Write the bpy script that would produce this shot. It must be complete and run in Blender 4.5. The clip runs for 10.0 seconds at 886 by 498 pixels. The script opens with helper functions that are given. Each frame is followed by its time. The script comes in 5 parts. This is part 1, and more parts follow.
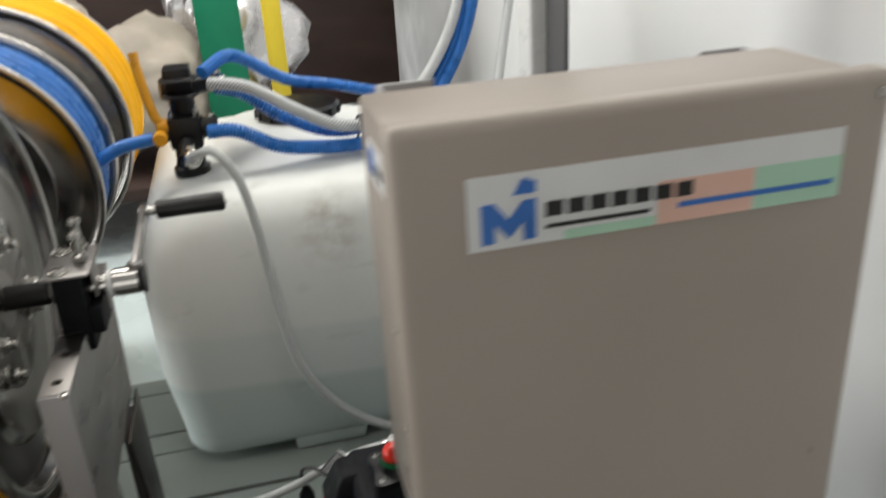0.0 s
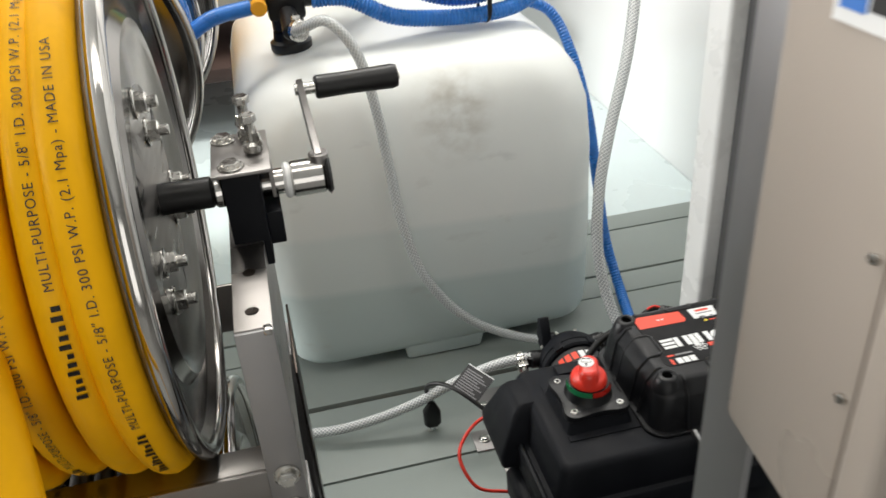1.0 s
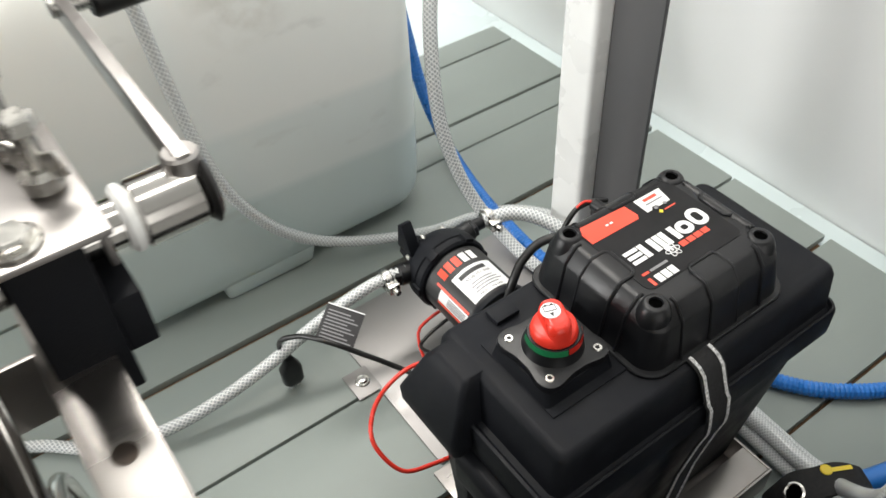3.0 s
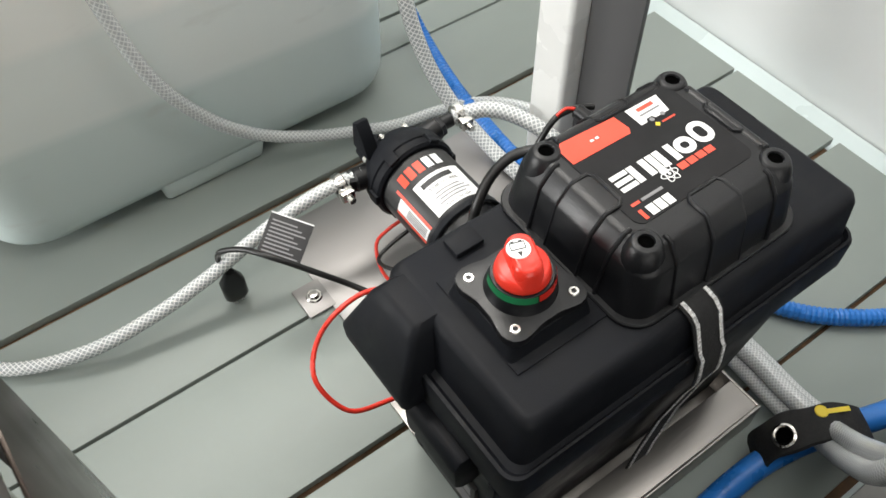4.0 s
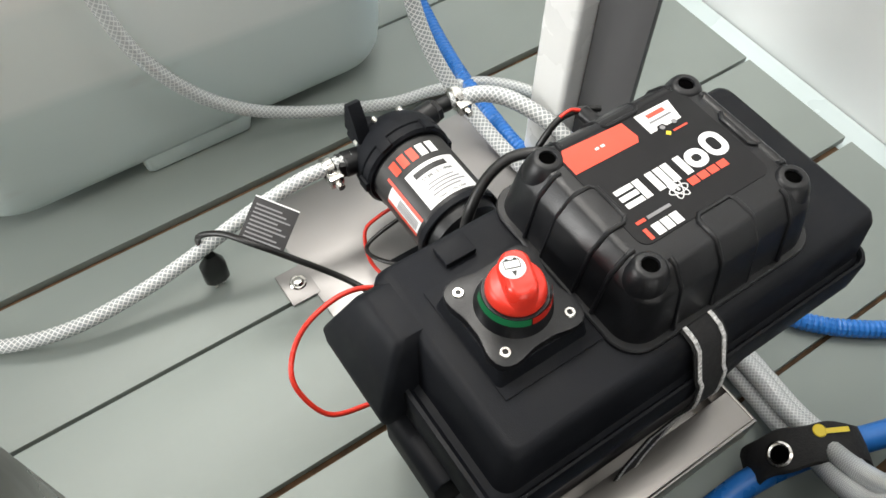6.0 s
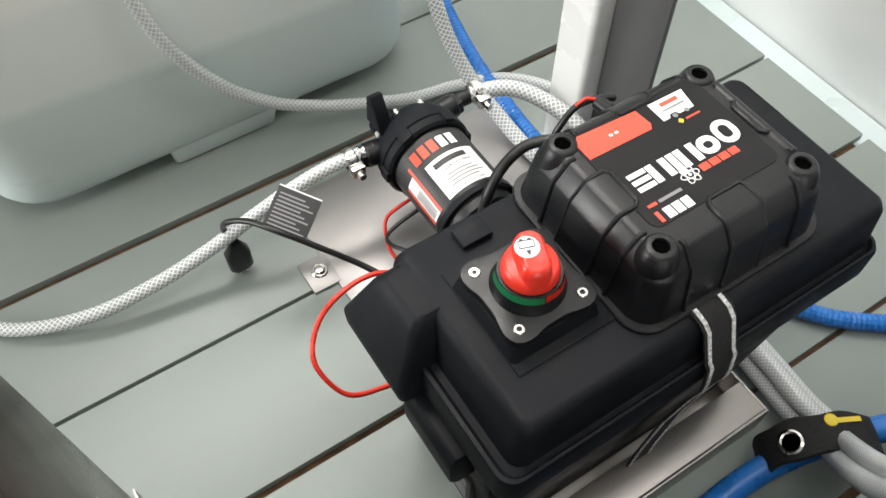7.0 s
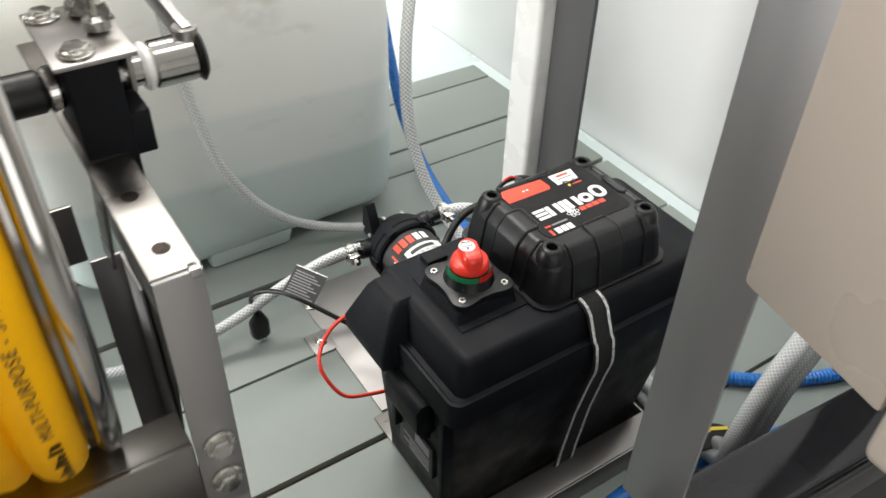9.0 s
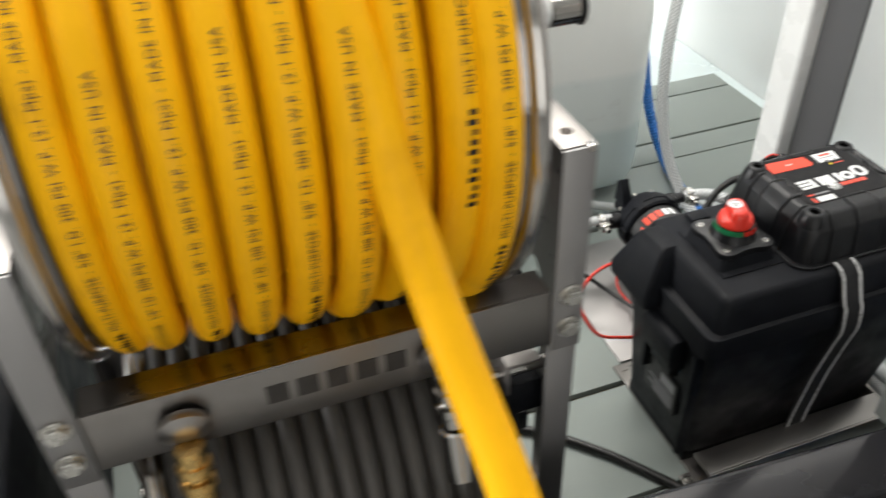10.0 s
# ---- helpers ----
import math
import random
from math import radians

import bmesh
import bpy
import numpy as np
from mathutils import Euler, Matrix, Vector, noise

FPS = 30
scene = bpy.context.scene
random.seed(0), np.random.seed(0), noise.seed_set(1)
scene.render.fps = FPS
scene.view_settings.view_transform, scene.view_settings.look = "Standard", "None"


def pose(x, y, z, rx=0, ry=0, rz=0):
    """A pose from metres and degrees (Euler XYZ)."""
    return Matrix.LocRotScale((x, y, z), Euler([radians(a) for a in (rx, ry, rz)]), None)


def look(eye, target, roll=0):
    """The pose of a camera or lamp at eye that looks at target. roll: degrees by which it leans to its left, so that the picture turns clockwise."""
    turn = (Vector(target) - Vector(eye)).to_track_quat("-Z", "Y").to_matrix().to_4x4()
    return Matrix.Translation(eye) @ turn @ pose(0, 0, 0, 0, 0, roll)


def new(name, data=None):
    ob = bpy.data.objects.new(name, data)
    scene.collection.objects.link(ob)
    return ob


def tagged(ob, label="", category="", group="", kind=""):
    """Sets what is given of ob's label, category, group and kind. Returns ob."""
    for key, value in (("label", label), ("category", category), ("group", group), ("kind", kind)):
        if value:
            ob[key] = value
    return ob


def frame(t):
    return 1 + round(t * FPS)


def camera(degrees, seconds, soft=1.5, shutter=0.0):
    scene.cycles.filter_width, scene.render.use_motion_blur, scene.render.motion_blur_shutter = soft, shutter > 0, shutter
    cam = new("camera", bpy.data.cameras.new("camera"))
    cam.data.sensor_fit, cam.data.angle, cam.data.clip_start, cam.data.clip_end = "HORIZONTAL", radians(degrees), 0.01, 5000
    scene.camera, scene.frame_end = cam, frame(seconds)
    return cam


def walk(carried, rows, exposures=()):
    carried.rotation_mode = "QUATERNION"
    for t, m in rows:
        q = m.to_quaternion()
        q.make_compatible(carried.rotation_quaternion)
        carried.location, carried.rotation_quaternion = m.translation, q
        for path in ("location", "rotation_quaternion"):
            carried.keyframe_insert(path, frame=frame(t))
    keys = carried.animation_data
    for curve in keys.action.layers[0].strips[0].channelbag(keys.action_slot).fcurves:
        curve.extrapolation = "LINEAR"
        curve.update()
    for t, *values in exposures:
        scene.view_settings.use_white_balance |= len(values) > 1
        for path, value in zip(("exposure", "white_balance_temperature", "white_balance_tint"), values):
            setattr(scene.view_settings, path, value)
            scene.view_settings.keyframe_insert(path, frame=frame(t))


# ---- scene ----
cam = camera(56.2, 10.0, shutter=0.5)
PATH = [
    (0, (0.324, 0.255, 1.022), (0.739, 2.039, 0.22), -3.6),
    (0.5, (0.204, 0.346, 0.989), (0.605, 2.056, 0.031), -3.0),
    (1, (0.164, 0.471, 0.957), (0.506, 2.149, -0.076), -4.2),
    (1.5, (0.122, 0.57, 0.931), (0.578, 2.155, -0.2), -6.5),
    (2, (0.054, 0.653, 0.915), (0.823, 2.061, -0.278), -4.7),
    (2.2, (0.047, 0.682, 0.92), (0.891, 2.012, -0.312), -2.9),
    (3.3, (0.169, 0.845, 0.857), (0.925, 1.98, -0.607), -2.7),
    (3.5, (0.183, 0.859, 0.839), (0.914, 1.946, -0.672), -2.2),
    (4, (0.217, 0.889, 0.818), (0.905, 1.874, -0.781), -1.1),
    (4.5, (0.237, 0.918, 0.808), (0.91, 1.857, -0.825), 0.4),
    (5, (0.246, 0.931, 0.801), (0.914, 1.845, -0.847), 1.4),
    (5.5, (0.25, 0.931, 0.804), (0.92, 1.835, -0.849), 2.2),
    (7, (0.238, 0.909, 0.813), (0.856, 1.855, -0.837), 0.4),
    (7.5, (0.203, 0.873, 0.84), (0.86, 1.908, -0.74), -0.4),
    (8, (0.156, 0.795, 0.867), (0.893, 1.959, -0.583), -1.4),
    (8.5, (0.097, 0.705, 0.885), (0.906, 1.929, -0.474), -1.3),
    (9, (0.065, 0.613, 0.907), (0.931, 1.882, -0.372), 1.9),
    (9.5, (0.009, 0.529, 0.922), (0.632, 1.962, -0.326), -0.4),
    (10, (-0.117, 0.504, 0.933), (0.38, 1.996, -0.302), -2.1),
]
walk(cam, [(t, look(eye, target, roll)) for t, eye, target, roll in PATH],
     [(0.0, -0.85), (0.3, -0.65), (0.6, -0.4), (1.0, -0.36), (1.5, -0.19), (2.2, -0.02), (3.4, 0.13), (5.0, 0.28), (7.0, 0.28), (7.7, 0.18), (9.0, 0.08), (10.0, 0.0)])

# ---- light: workshop ceiling lamps, plus two added fill lamps out of view ----
world = bpy.data.worlds.new("world")
scene.world = world
world.use_nodes = True
world.node_tree.nodes["Background"].inputs[0].default_value = (1.0, 0.97, 0.93, 1)
world.node_tree.nodes["Background"].inputs[1].default_value = 0.12
scene.view_settings.exposure = 0.0


def area_lamp(name, x, y, z, sx, sy, watts, colour=(0.96, 0.98, 1.0)):
    d = bpy.data.lights.new(name, "AREA")
    d.shape, d.size, d.size_y, d.energy, d.color = "RECTANGLE", sx, sy, watts, colour
    ob = new(name, d)
    ob.location = (x, y, z)
    return ob


area_lamp("ceiling_lamp", 0.2, 2.5, 2.72, 2.4, 0.5, 82, (1.0, 0.96, 0.9))
area_lamp("ceiling_lamp", 0.2, 0.6, 2.72, 2.4, 0.5, 18, (1.0, 0.96, 0.9))
# unseen fill lamp, added to brighten the reel and cabinet fronts
south_fill = area_lamp("south_fill_lamp", -0.9, -3.6, 1.0, 3.4, 2.6, 62, (0.985, 0.96, 0.915))
south_fill.rotation_euler = (radians(90), 0, radians(-8))
# unseen fill lamp from the side, added to lift the white trailer wall
west_light = area_lamp("west_fill_lamp", -4.9, 3.0, 1.3, 3.4, 1.7, 365, (0.975, 0.97, 0.95))
west_light.rotation_euler = (radians(90), 0, radians(-90))

# ---- materials ----


def tree(name):
    m = bpy.data.materials.new(name)
    m.use_nodes = True
    nt = m.node_tree
    return m, nt, nt.nodes["Principled BSDF"]


def node(nt, kind, **kw):
    n = nt.nodes.new(kind)
    for k, v in kw.items():
        if k in n.inputs:
            n.inputs[k].default_value = v
    return n


def ramp_mix(nt, fac, a, b):
    n = nt.nodes.new("ShaderNodeMix")
    n.data_type = "RGBA"
    nt.links.new(fac, n.inputs[0])
    for i, c in ((6, a), (7, b)):
        if isinstance(c, tuple):
            n.inputs[i].default_value = (*c, 1)
        else:
            nt.links.new(c, n.inputs[i])
    return n.outputs[2]


def maprange(nt, val, a, b, c=0.0, d=1.0):
    n = nt.nodes.new("ShaderNodeMapRange")
    n.inputs[1].default_value, n.inputs[2].default_value = a, b
    n.inputs[3].default_value, n.inputs[4].default_value = c, d
    nt.links.new(val, n.inputs[0])
    return n.outputs[0]


def noise_tex(nt, scale, stretch=(1, 1, 1), detail=4.0):
    co = nt.nodes.new("ShaderNodeTexCoord")
    mp = nt.nodes.new("ShaderNodeMapping")
    mp.inputs["Scale"].default_value = stretch
    nt.links.new(co.outputs["Object"], mp.inputs[0])
    n = node(nt, "ShaderNodeTexNoise", Scale=scale, Detail=detail)
    nt.links.new(mp.outputs[0], n.inputs["Vector"])
    return n.outputs[0]


def plain(name, colour, rough=0.5, metal=0.0, vary=0.12, scale=18.0, fine=300.0, bump=0.15, stretch=(1, 1, 1), dirt=None, dirt_amount=0.5, random_amount=0.0, coat=0.0, spread=0.12, spec=0.5):
    """A surface with broad and fine variation, roughness wear and fine relief."""
    m, nt, p = tree(name)
    big = noise_tex(nt, scale, stretch)
    small = noise_tex(nt, fine, stretch, 2.0)
    lo = tuple(c * (1 - vary) for c in colour)
    hi = tuple(min(1, c * (1 + vary)) for c in colour)
    col = ramp_mix(nt, maprange(nt, big, 0.3, 0.7), lo, hi)
    if dirt:
        spots = noise_tex(nt, scale * 0.45, stretch, 6.0)
        col = ramp_mix(nt, maprange(nt, spots, 0.58, 0.78, 0, dirt_amount), col, dirt)
    if random_amount:
        info = nt.nodes.new("ShaderNodeObjectInfo")
        hsv = nt.nodes.new("ShaderNodeHueSaturation")
        nt.links.new(maprange(nt, info.outputs["Random"], 0, 1, 1 - random_amount, 1 + random_amount), hsv.inputs["Value"])
        nt.links.new(col, hsv.inputs["Color"])
        col = hsv.outputs[0]
    nt.links.new(col, p.inputs["Base Color"])
    nt.links.new(maprange(nt, big, 0.3, 0.7, max(0.02, rough - spread), min(1, rough + spread)), p.inputs["Roughness"])
    p.inputs["Metallic"].default_value = metal
    p.inputs["Coat Weight"].default_value = coat
    p.inputs["Specular IOR Level"].default_value = spec
    if bump:
        b = node(nt, "ShaderNodeBump", Strength=bump, Distance=0.0006)
        nt.links.new(small, b.inputs["Height"])
        nt.links.new(b.outputs[0], p.inputs["Normal"])
    return m


DECK = plain("deck_board", (0.236, 0.268, 0.253), 0.46, vary=0.08, scale=5, bump=0.12, stretch=(0.35, 1, 1), dirt=(0.185, 0.203, 0.187), dirt_amount=0.35, random_amount=0.05, spec=0.35)
GROOVE = plain("deck_base", (0.13, 0.075, 0.040), 0.9, vary=0.4, scale=60)
LINER = plain("pale_liner", (0.62, 0.71, 0.72), 0.3, vary=0.03, scale=4, bump=0.05)
WALL = plain("white_panel", (0.87, 0.875, 0.875), 0.15, vary=0.015, scale=3, bump=0.04)
STEEL = plain("brushed_steel", (0.36, 0.345, 0.335), 0.36, 1.0, vary=0.12, scale=14, fine=220, bump=0.12, stretch=(1, 1, 6))
STEEL_X = plain("brushed_steel_long", (0.295, 0.280, 0.268), 0.36, 1.0, vary=0.12, scale=14, fine=240, bump=0.12, stretch=(0.15, 1, 1))
PLATE = plain("pale_stainless_sheet", (0.31, 0.30, 0.295), 0.5, 0.8, vary=0.05, scale=9, fine=240, bump=0.06, stretch=(0.3, 1, 1))
POST = plain("grey_brushed_post", (0.345, 0.34, 0.34), 0.45, 1.0, vary=0.08, scale=12, fine=260, bump=0.1, stretch=(1, 1, 0.12))
FLANGE = plain("spun_steel", (0.27, 0.26, 0.25), 0.2, 1.0, vary=0.1, scale=20, fine=260, bump=0.06, spread=0.06)
CHROME = plain("polished_steel", (0.53, 0.515, 0.495), 0.15, 1.0, vary=0.06, scale=30, bump=0.03, spread=0.05)
ZINC = plain("zinc_bolt", (0.60, 0.59, 0.56), 0.24, 1.0, vary=0.15, scale=120, bump=0.05)
BRASS = plain("brass", (0.62, 0.42, 0.16), 0.28, 1.0, vary=0.15, scale=80, bump=0.05)
BLACK = plain("black_plastic", (0.0048, 0.0052, 0.0064), 0.36, vary=0.2, scale=40, fine=900, bump=0.25, spec=0.4, spread=0.05)
BLACK_MATT = plain("black_grained_plastic", (0.0055, 0.0064, 0.0088), 0.55, vary=0.25, scale=25, fine=1400, bump=0.35, dirt=(0.011, 0.012, 0.015), dirt_amount=0.35, spec=0.18)
BLACK_GLOSS = plain("black_gloss_paint", (0.010, 0.010, 0.012), 0.12, vary=0.2, scale=12, bump=0.02, coat=0.05, spread=0.04, spec=0.28)
HOLE = plain("dark_hole", (0.0015, 0.0015, 0.0015), 0.9, bump=0.0, spec=0.0)
STAMP = plain("stamped_steel", (0.09, 0.085, 0.082), 0.42, 1.0, vary=0.15, scale=60, bump=0.1)
TAG = plain("dark_grey_tag", (0.05, 0.05, 0.052), 0.7, vary=0.1, bump=0.02, spec=0.2)
STAND = plain("pale_grey_angle_steel", (0.47, 0.47, 0.48), 0.5, 1.0, vary=0.07, scale=12, fine=260, bump=0.1, stretch=(1, 1, 0.12))
STRIP = plain("dark_grey_strip", (0.135, 0.135, 0.138), 0.5, 0.6, vary=0.08, scale=12, fine=260, bump=0.1, stretch=(1, 1, 0.12))
# steel colour lowered to paint in the gusset's dark reflections and shaded holes
DIMMED_STEEL = plain("dimmed_steel", (0.065, 0.054, 0.047), 0.32, 1.0, vary=0.15, scale=14, bump=0.1, stretch=(1, 1, 0.3))
PANEL = plain("matt_black_print", (0.012, 0.012, 0.013), 0.6, vary=0.1, scale=40, fine=900, bump=0.05, spec=0.2)
RUBBER = plain("black_rubber", (0.007, 0.007, 0.007), 0.42, vary=0.2, scale=50, bump=0.1)
CABINET = plain("beige_enamel", (0.41, 0.36, 0.315), 0.36, vary=0.03, scale=6, fine=700, bump=0.12)
WHITE = plain("white_plastic", (0.82, 0.83, 0.82), 0.3, vary=0.03, bump=0.05)
WHITE_PRINT = plain("white_print", (0.78, 0.79, 0.79), 0.45, vary=0.04, bump=0.03)
GREY_PRINT = plain("grey_print", (0.22, 0.22, 0.23), 0.5, vary=0.06, bump=0.0)
BLACK_PRINT = plain("black_print", (0.02, 0.02, 0.02), 0.5, vary=0.1, bump=0.0)
RED = plain("red_plastic", (0.66, 0.035, 0.02), 0.34, vary=0.08, scale=50, bump=0.08)
RED_PRINT = plain("red_print", (0.74, 0.075, 0.04), 0.42, vary=0.04, bump=0.0)
GREEN = plain("green_plastic", (0.02, 0.26, 0.10), 0.4, vary=0.06, bump=0.05)
BLUE_PRINT = plain("blue_print", (0.05, 0.18, 0.55), 0.45, vary=0.1, bump=0.0)
PEACH_PRINT = plain("peach_print", (0.80, 0.52, 0.42), 0.45, vary=0.04, bump=0.0)
MINT_PRINT = plain("mint_print", (0.46, 0.72, 0.55), 0.45, vary=0.04, bump=0.0)
YELLOW_PRINT = plain("yellow_print", (0.78, 0.60, 0.04), 0.45, vary=0.04, bump=0.0)
YELLOW_HOSE = plain("yellow_rubber_hose", (0.90, 0.452, 0.001), 0.46, vary=0.07, scale=22, fine=420, bump=0.12, dirt=(0.42, 0.19, 0.008), dirt_amount=0.5, spec=0.2)
GREY_HOSE = plain("grey_rubber_hose", (0.05, 0.047, 0.043), 0.5, vary=0.2, scale=30, bump=0.2)
BLUE_HOSE = plain("blue_hose", (0.02, 0.16, 0.52), 0.32, vary=0.12, scale=40, bump=0.08)
ORANGE = plain("amber_plastic", (0.80, 0.36, 0.01), 0.35, vary=0.06, bump=0.05)
BROWN = plain("dark_brown_timber", (0.035, 0.018, 0.014), 0.6, vary=0.35, scale=3, bump=0.2, stretch=(1, 1, 5))
FOIL = plain("silver_foil", (0.62, 0.61, 0.62), 0.26, 0.8, vary=0.12, scale=20, bump=0.2)
PAPER = plain("crumpled_tan_wrap", (0.44, 0.39, 0.33), 0.7, vary=0.15, scale=9, bump=0.2)
GREEN_BOARD = plain("green_board", (0.0, 0.20, 0.10), 0.5, vary=0.08, scale=9)
CONCRETE = plain("concrete_floor", (0.34, 0.34, 0.33), 0.7, vary=0.15, scale=2.5, fine=60, bump=0.3)
PLASTER = plain("wall_plaster", (0.62, 0.62, 0.60), 0.8, vary=0.05, scale=2, bump=0.1)
CEILING = plain("ceiling_paint", (0.78, 0.79, 0.78), 0.9, vary=0.03, scale=2, bump=0.05)


def tank_material():
    """Natural polyethylene; the liquid inside shows as a cooler tint up to its level, with a smudge on the front."""
    m, nt, p = tree("natural_polyethylene")
    co = nt.nodes.new("ShaderNodeTexCoord")
    sep = nt.nodes.new("ShaderNodeSeparateXYZ")
    nt.links.new(co.outputs["Object"], sep.inputs[0])
    lvl = nt.nodes.new("ShaderNodeMath")
    lvl.operation = "MULTIPLY_ADD"
    nt.links.new(sep.outputs[0], lvl.inputs[0])
    lvl.inputs[1].default_value = 0.05
    nt.links.new(sep.outputs[2], lvl.inputs[2])
    big = noise_tex(nt, 4.0)
    col = ramp_mix(nt, maprange(nt, big, 0.3, 0.7), (0.73, 0.755, 0.735), (0.78, 0.80, 0.775))
    col = ramp_mix(nt, maprange(nt, lvl.outputs[0], 0.305, 0.29), col, (0.66, 0.71, 0.695))
    col = ramp_mix(nt, maprange(nt, lvl.outputs[0], 0.195, 0.18), col, (0.53, 0.61, 0.60))
    # brown smudge
    d = nt.nodes.new("ShaderNodeVectorMath")
    d.operation = "DISTANCE"
    st = nt.nodes.new("ShaderNodeVectorMath")
    st.operation = "MULTIPLY"
    st.inputs[1].default_value = (1, 0.0, 0.8)
    nt.links.new(co.outputs["Object"], st.inputs[0])
    nt.links.new(st.outputs[0], d.inputs[0])
    d.inputs[1].default_value = (0.442, 0.0, 0.372)
    near = maprange(nt, d.outputs["Value"], 0.075, 0.02)
    spots = maprange(nt, noise_tex(nt, 26, (1, 1, 1.4), 6.0), 0.38, 0.72)
    mul = nt.nodes.new("ShaderNodeMath")
    mul.operation = "MULTIPLY"
    nt.links.new(near, mul.inputs[0])
    nt.links.new(spots, mul.inputs[1])
    col = ramp_mix(nt, maprange(nt, mul.outputs[0], 0, 1, 0, 0.75), col, (0.36, 0.33, 0.26))
    scuff = maprange(nt, noise_tex(nt, 9, (1, 1, 2.5), 8.0), 0.64, 0.74, 0, 0.35)
    col = ramp_mix(nt, scuff, col, (0.42, 0.43, 0.41))
    nt.links.new(col, p.inputs["Base Color"])
    p.inputs["Roughness"].default_value = 0.42
    p.inputs["Subsurface Weight"].default_value = 0.25
    p.inputs["Subsurface Radius"].default_value = (0.02, 0.02, 0.02)
    b = node(nt, "ShaderNodeBump", Strength=0.1, Distance=0.0008)
    nt.links.new(noise_tex(nt, 160), b.inputs["Height"])
    nt.links.new(b.outputs[0], p.inputs["Normal"])
    return m


def braid_material(name, clear, thread, strands=11.0, pitch=190.0):
    """Clear hose with a crossed reinforcing braid, laid out on the hose's own coordinates."""
    m, nt, p = tree(name)
    uv = nt.nodes.new("ShaderNodeUVMap")
    sep = nt.nodes.new("ShaderNodeSeparateXYZ")
    nt.links.new(uv.outputs[0], sep.inputs[0])
    waves = []
    for sign in (1, -1):
        a = nt.nodes.new("ShaderNodeMath")
        a.operation = "MULTIPLY"
        a.inputs[1].default_value = strands
        nt.links.new(sep.outputs[0], a.inputs[0])
        c = nt.nodes.new("ShaderNodeMath")
        c.operation = "MULTIPLY_ADD"
        c.inputs[1].default_value = sign * pitch
        nt.links.new(sep.outputs[1], c.inputs[0])
        nt.links.new(a.outputs[0], c.inputs[2])
        f = nt.nodes.new("ShaderNodeMath")
        f.operation = "PINGPONG"
        f.inputs[1].default_value = 0.5
        nt.links.new(c.outputs[0], f.inputs[0])
        waves.append(maprange(nt, f.outputs[0], 0.09, 0.15, 1, 0))
    mx = nt.nodes.new("ShaderNodeMath")
    mx.operation = "MAXIMUM"
    nt.links.new(waves[0], mx.inputs[0])
    nt.links.new(waves[1], mx.inputs[1])
    col = ramp_mix(nt, mx.outputs[0], clear, thread)
    nt.links.new(col, p.inputs["Base Color"])
    p.inputs["Roughness"].default_value = 0.2
    p.inputs["Transmission Weight"].default_value = 0.2
    b = node(nt, "ShaderNodeBump", Strength=0.3, Distance=0.0005)
    nt.links.new(mx.outputs[0], b.inputs["Height"])
    nt.links.new(b.outputs[0], p.inputs["Normal"])
    return m


TANK = tank_material()
BRAID = braid_material("clear_braided_hose", (0.40, 0.43, 0.435), (0.93, 0.94, 0.94), 8.0, 150.0)
BRAID_SOFT = braid_material("cloudy_braided_hose", (0.46, 0.49, 0.49), (0.76, 0.78, 0.78), 8.0, 150.0)
FINE_BRAID = braid_material("fine_braided_hose", (0.52, 0.55, 0.56), (0.84, 0.86, 0.87), 12.0, 230.0)
WEB = plain("black_webbing", (0.012, 0.012, 0.013), 0.8, vary=0.3, scale=300, fine=700, bump=0.8)

# ---- mesh helpers ----


def bm_box(x0, x1, y0, y1, z0, z1, bevel=0.0, segs=2):
    bm = bmesh.new()
    bmesh.ops.create_cube(bm, size=1.0)
    for v in bm.verts:
        v.co = ((x0 + x1) / 2 + v.co.x * (x1 - x0), (y0 + y1) / 2 + v.co.y * (y1 - y0), (z0 + z1) / 2 + v.co.z * (z1 - z0))
    if bevel:
        bmesh.ops.bevel(bm, geom=list(bm.edges), offset=bevel, segments=segs, profile=0.6, affect="EDGES")
    return bm


def join(*bms):
    out = bms[0]
    for b in bms[1:]:
        me = bpy.data.meshes.new("tmp")
        b.to_mesh(me)
        out.from_mesh(me)
        bpy.data.meshes.remove(me)
        b.free()
    return out


def moved(bm, m):
    bmesh.ops.transform(bm, matrix=m, verts=bm.verts)
    return bm


def bm_lathe(profile, origin, axis, segs=40, closed=False):
    """Turn (distance along axis, radius) pairs round an axis through origin."""
    bm = bmesh.new()
    q = Vector((0, 0, 1)).rotation_difference(Vector(axis).normalized())
    rings = []
    for h, r in profile:
        if r < 1e-6:
            rings.append([bm.verts.new(Vector(origin) + q @ Vector((0, 0, h)))])
        else:
            rings.append([bm.verts.new(Vector(origin) + q @ Vector((r * math.cos(2 * math.pi * k / segs), r * math.sin(2 * math.pi * k / segs), h))) for k in range(segs)])
    pairs = list(zip(rings, rings[1:])) + ([(rings[-1], rings[0])] if closed else [])
    for a, b in pairs:
        for k in range(segs):
            n = (k + 1) % segs
            if len(a) == 1 and len(b) == 1:
                continue
            if len(a) == 1:
                bm.faces.new((a[0], b[n], b[k]))
            elif len(b) == 1:
                bm.faces.new((a[k], a[n], b[0]))
            else:
                bm.faces.new((a[k], a[n], b[n], b[k]))
    bmesh.ops.recalc_face_normals(bm, faces=bm.faces)
    return bm


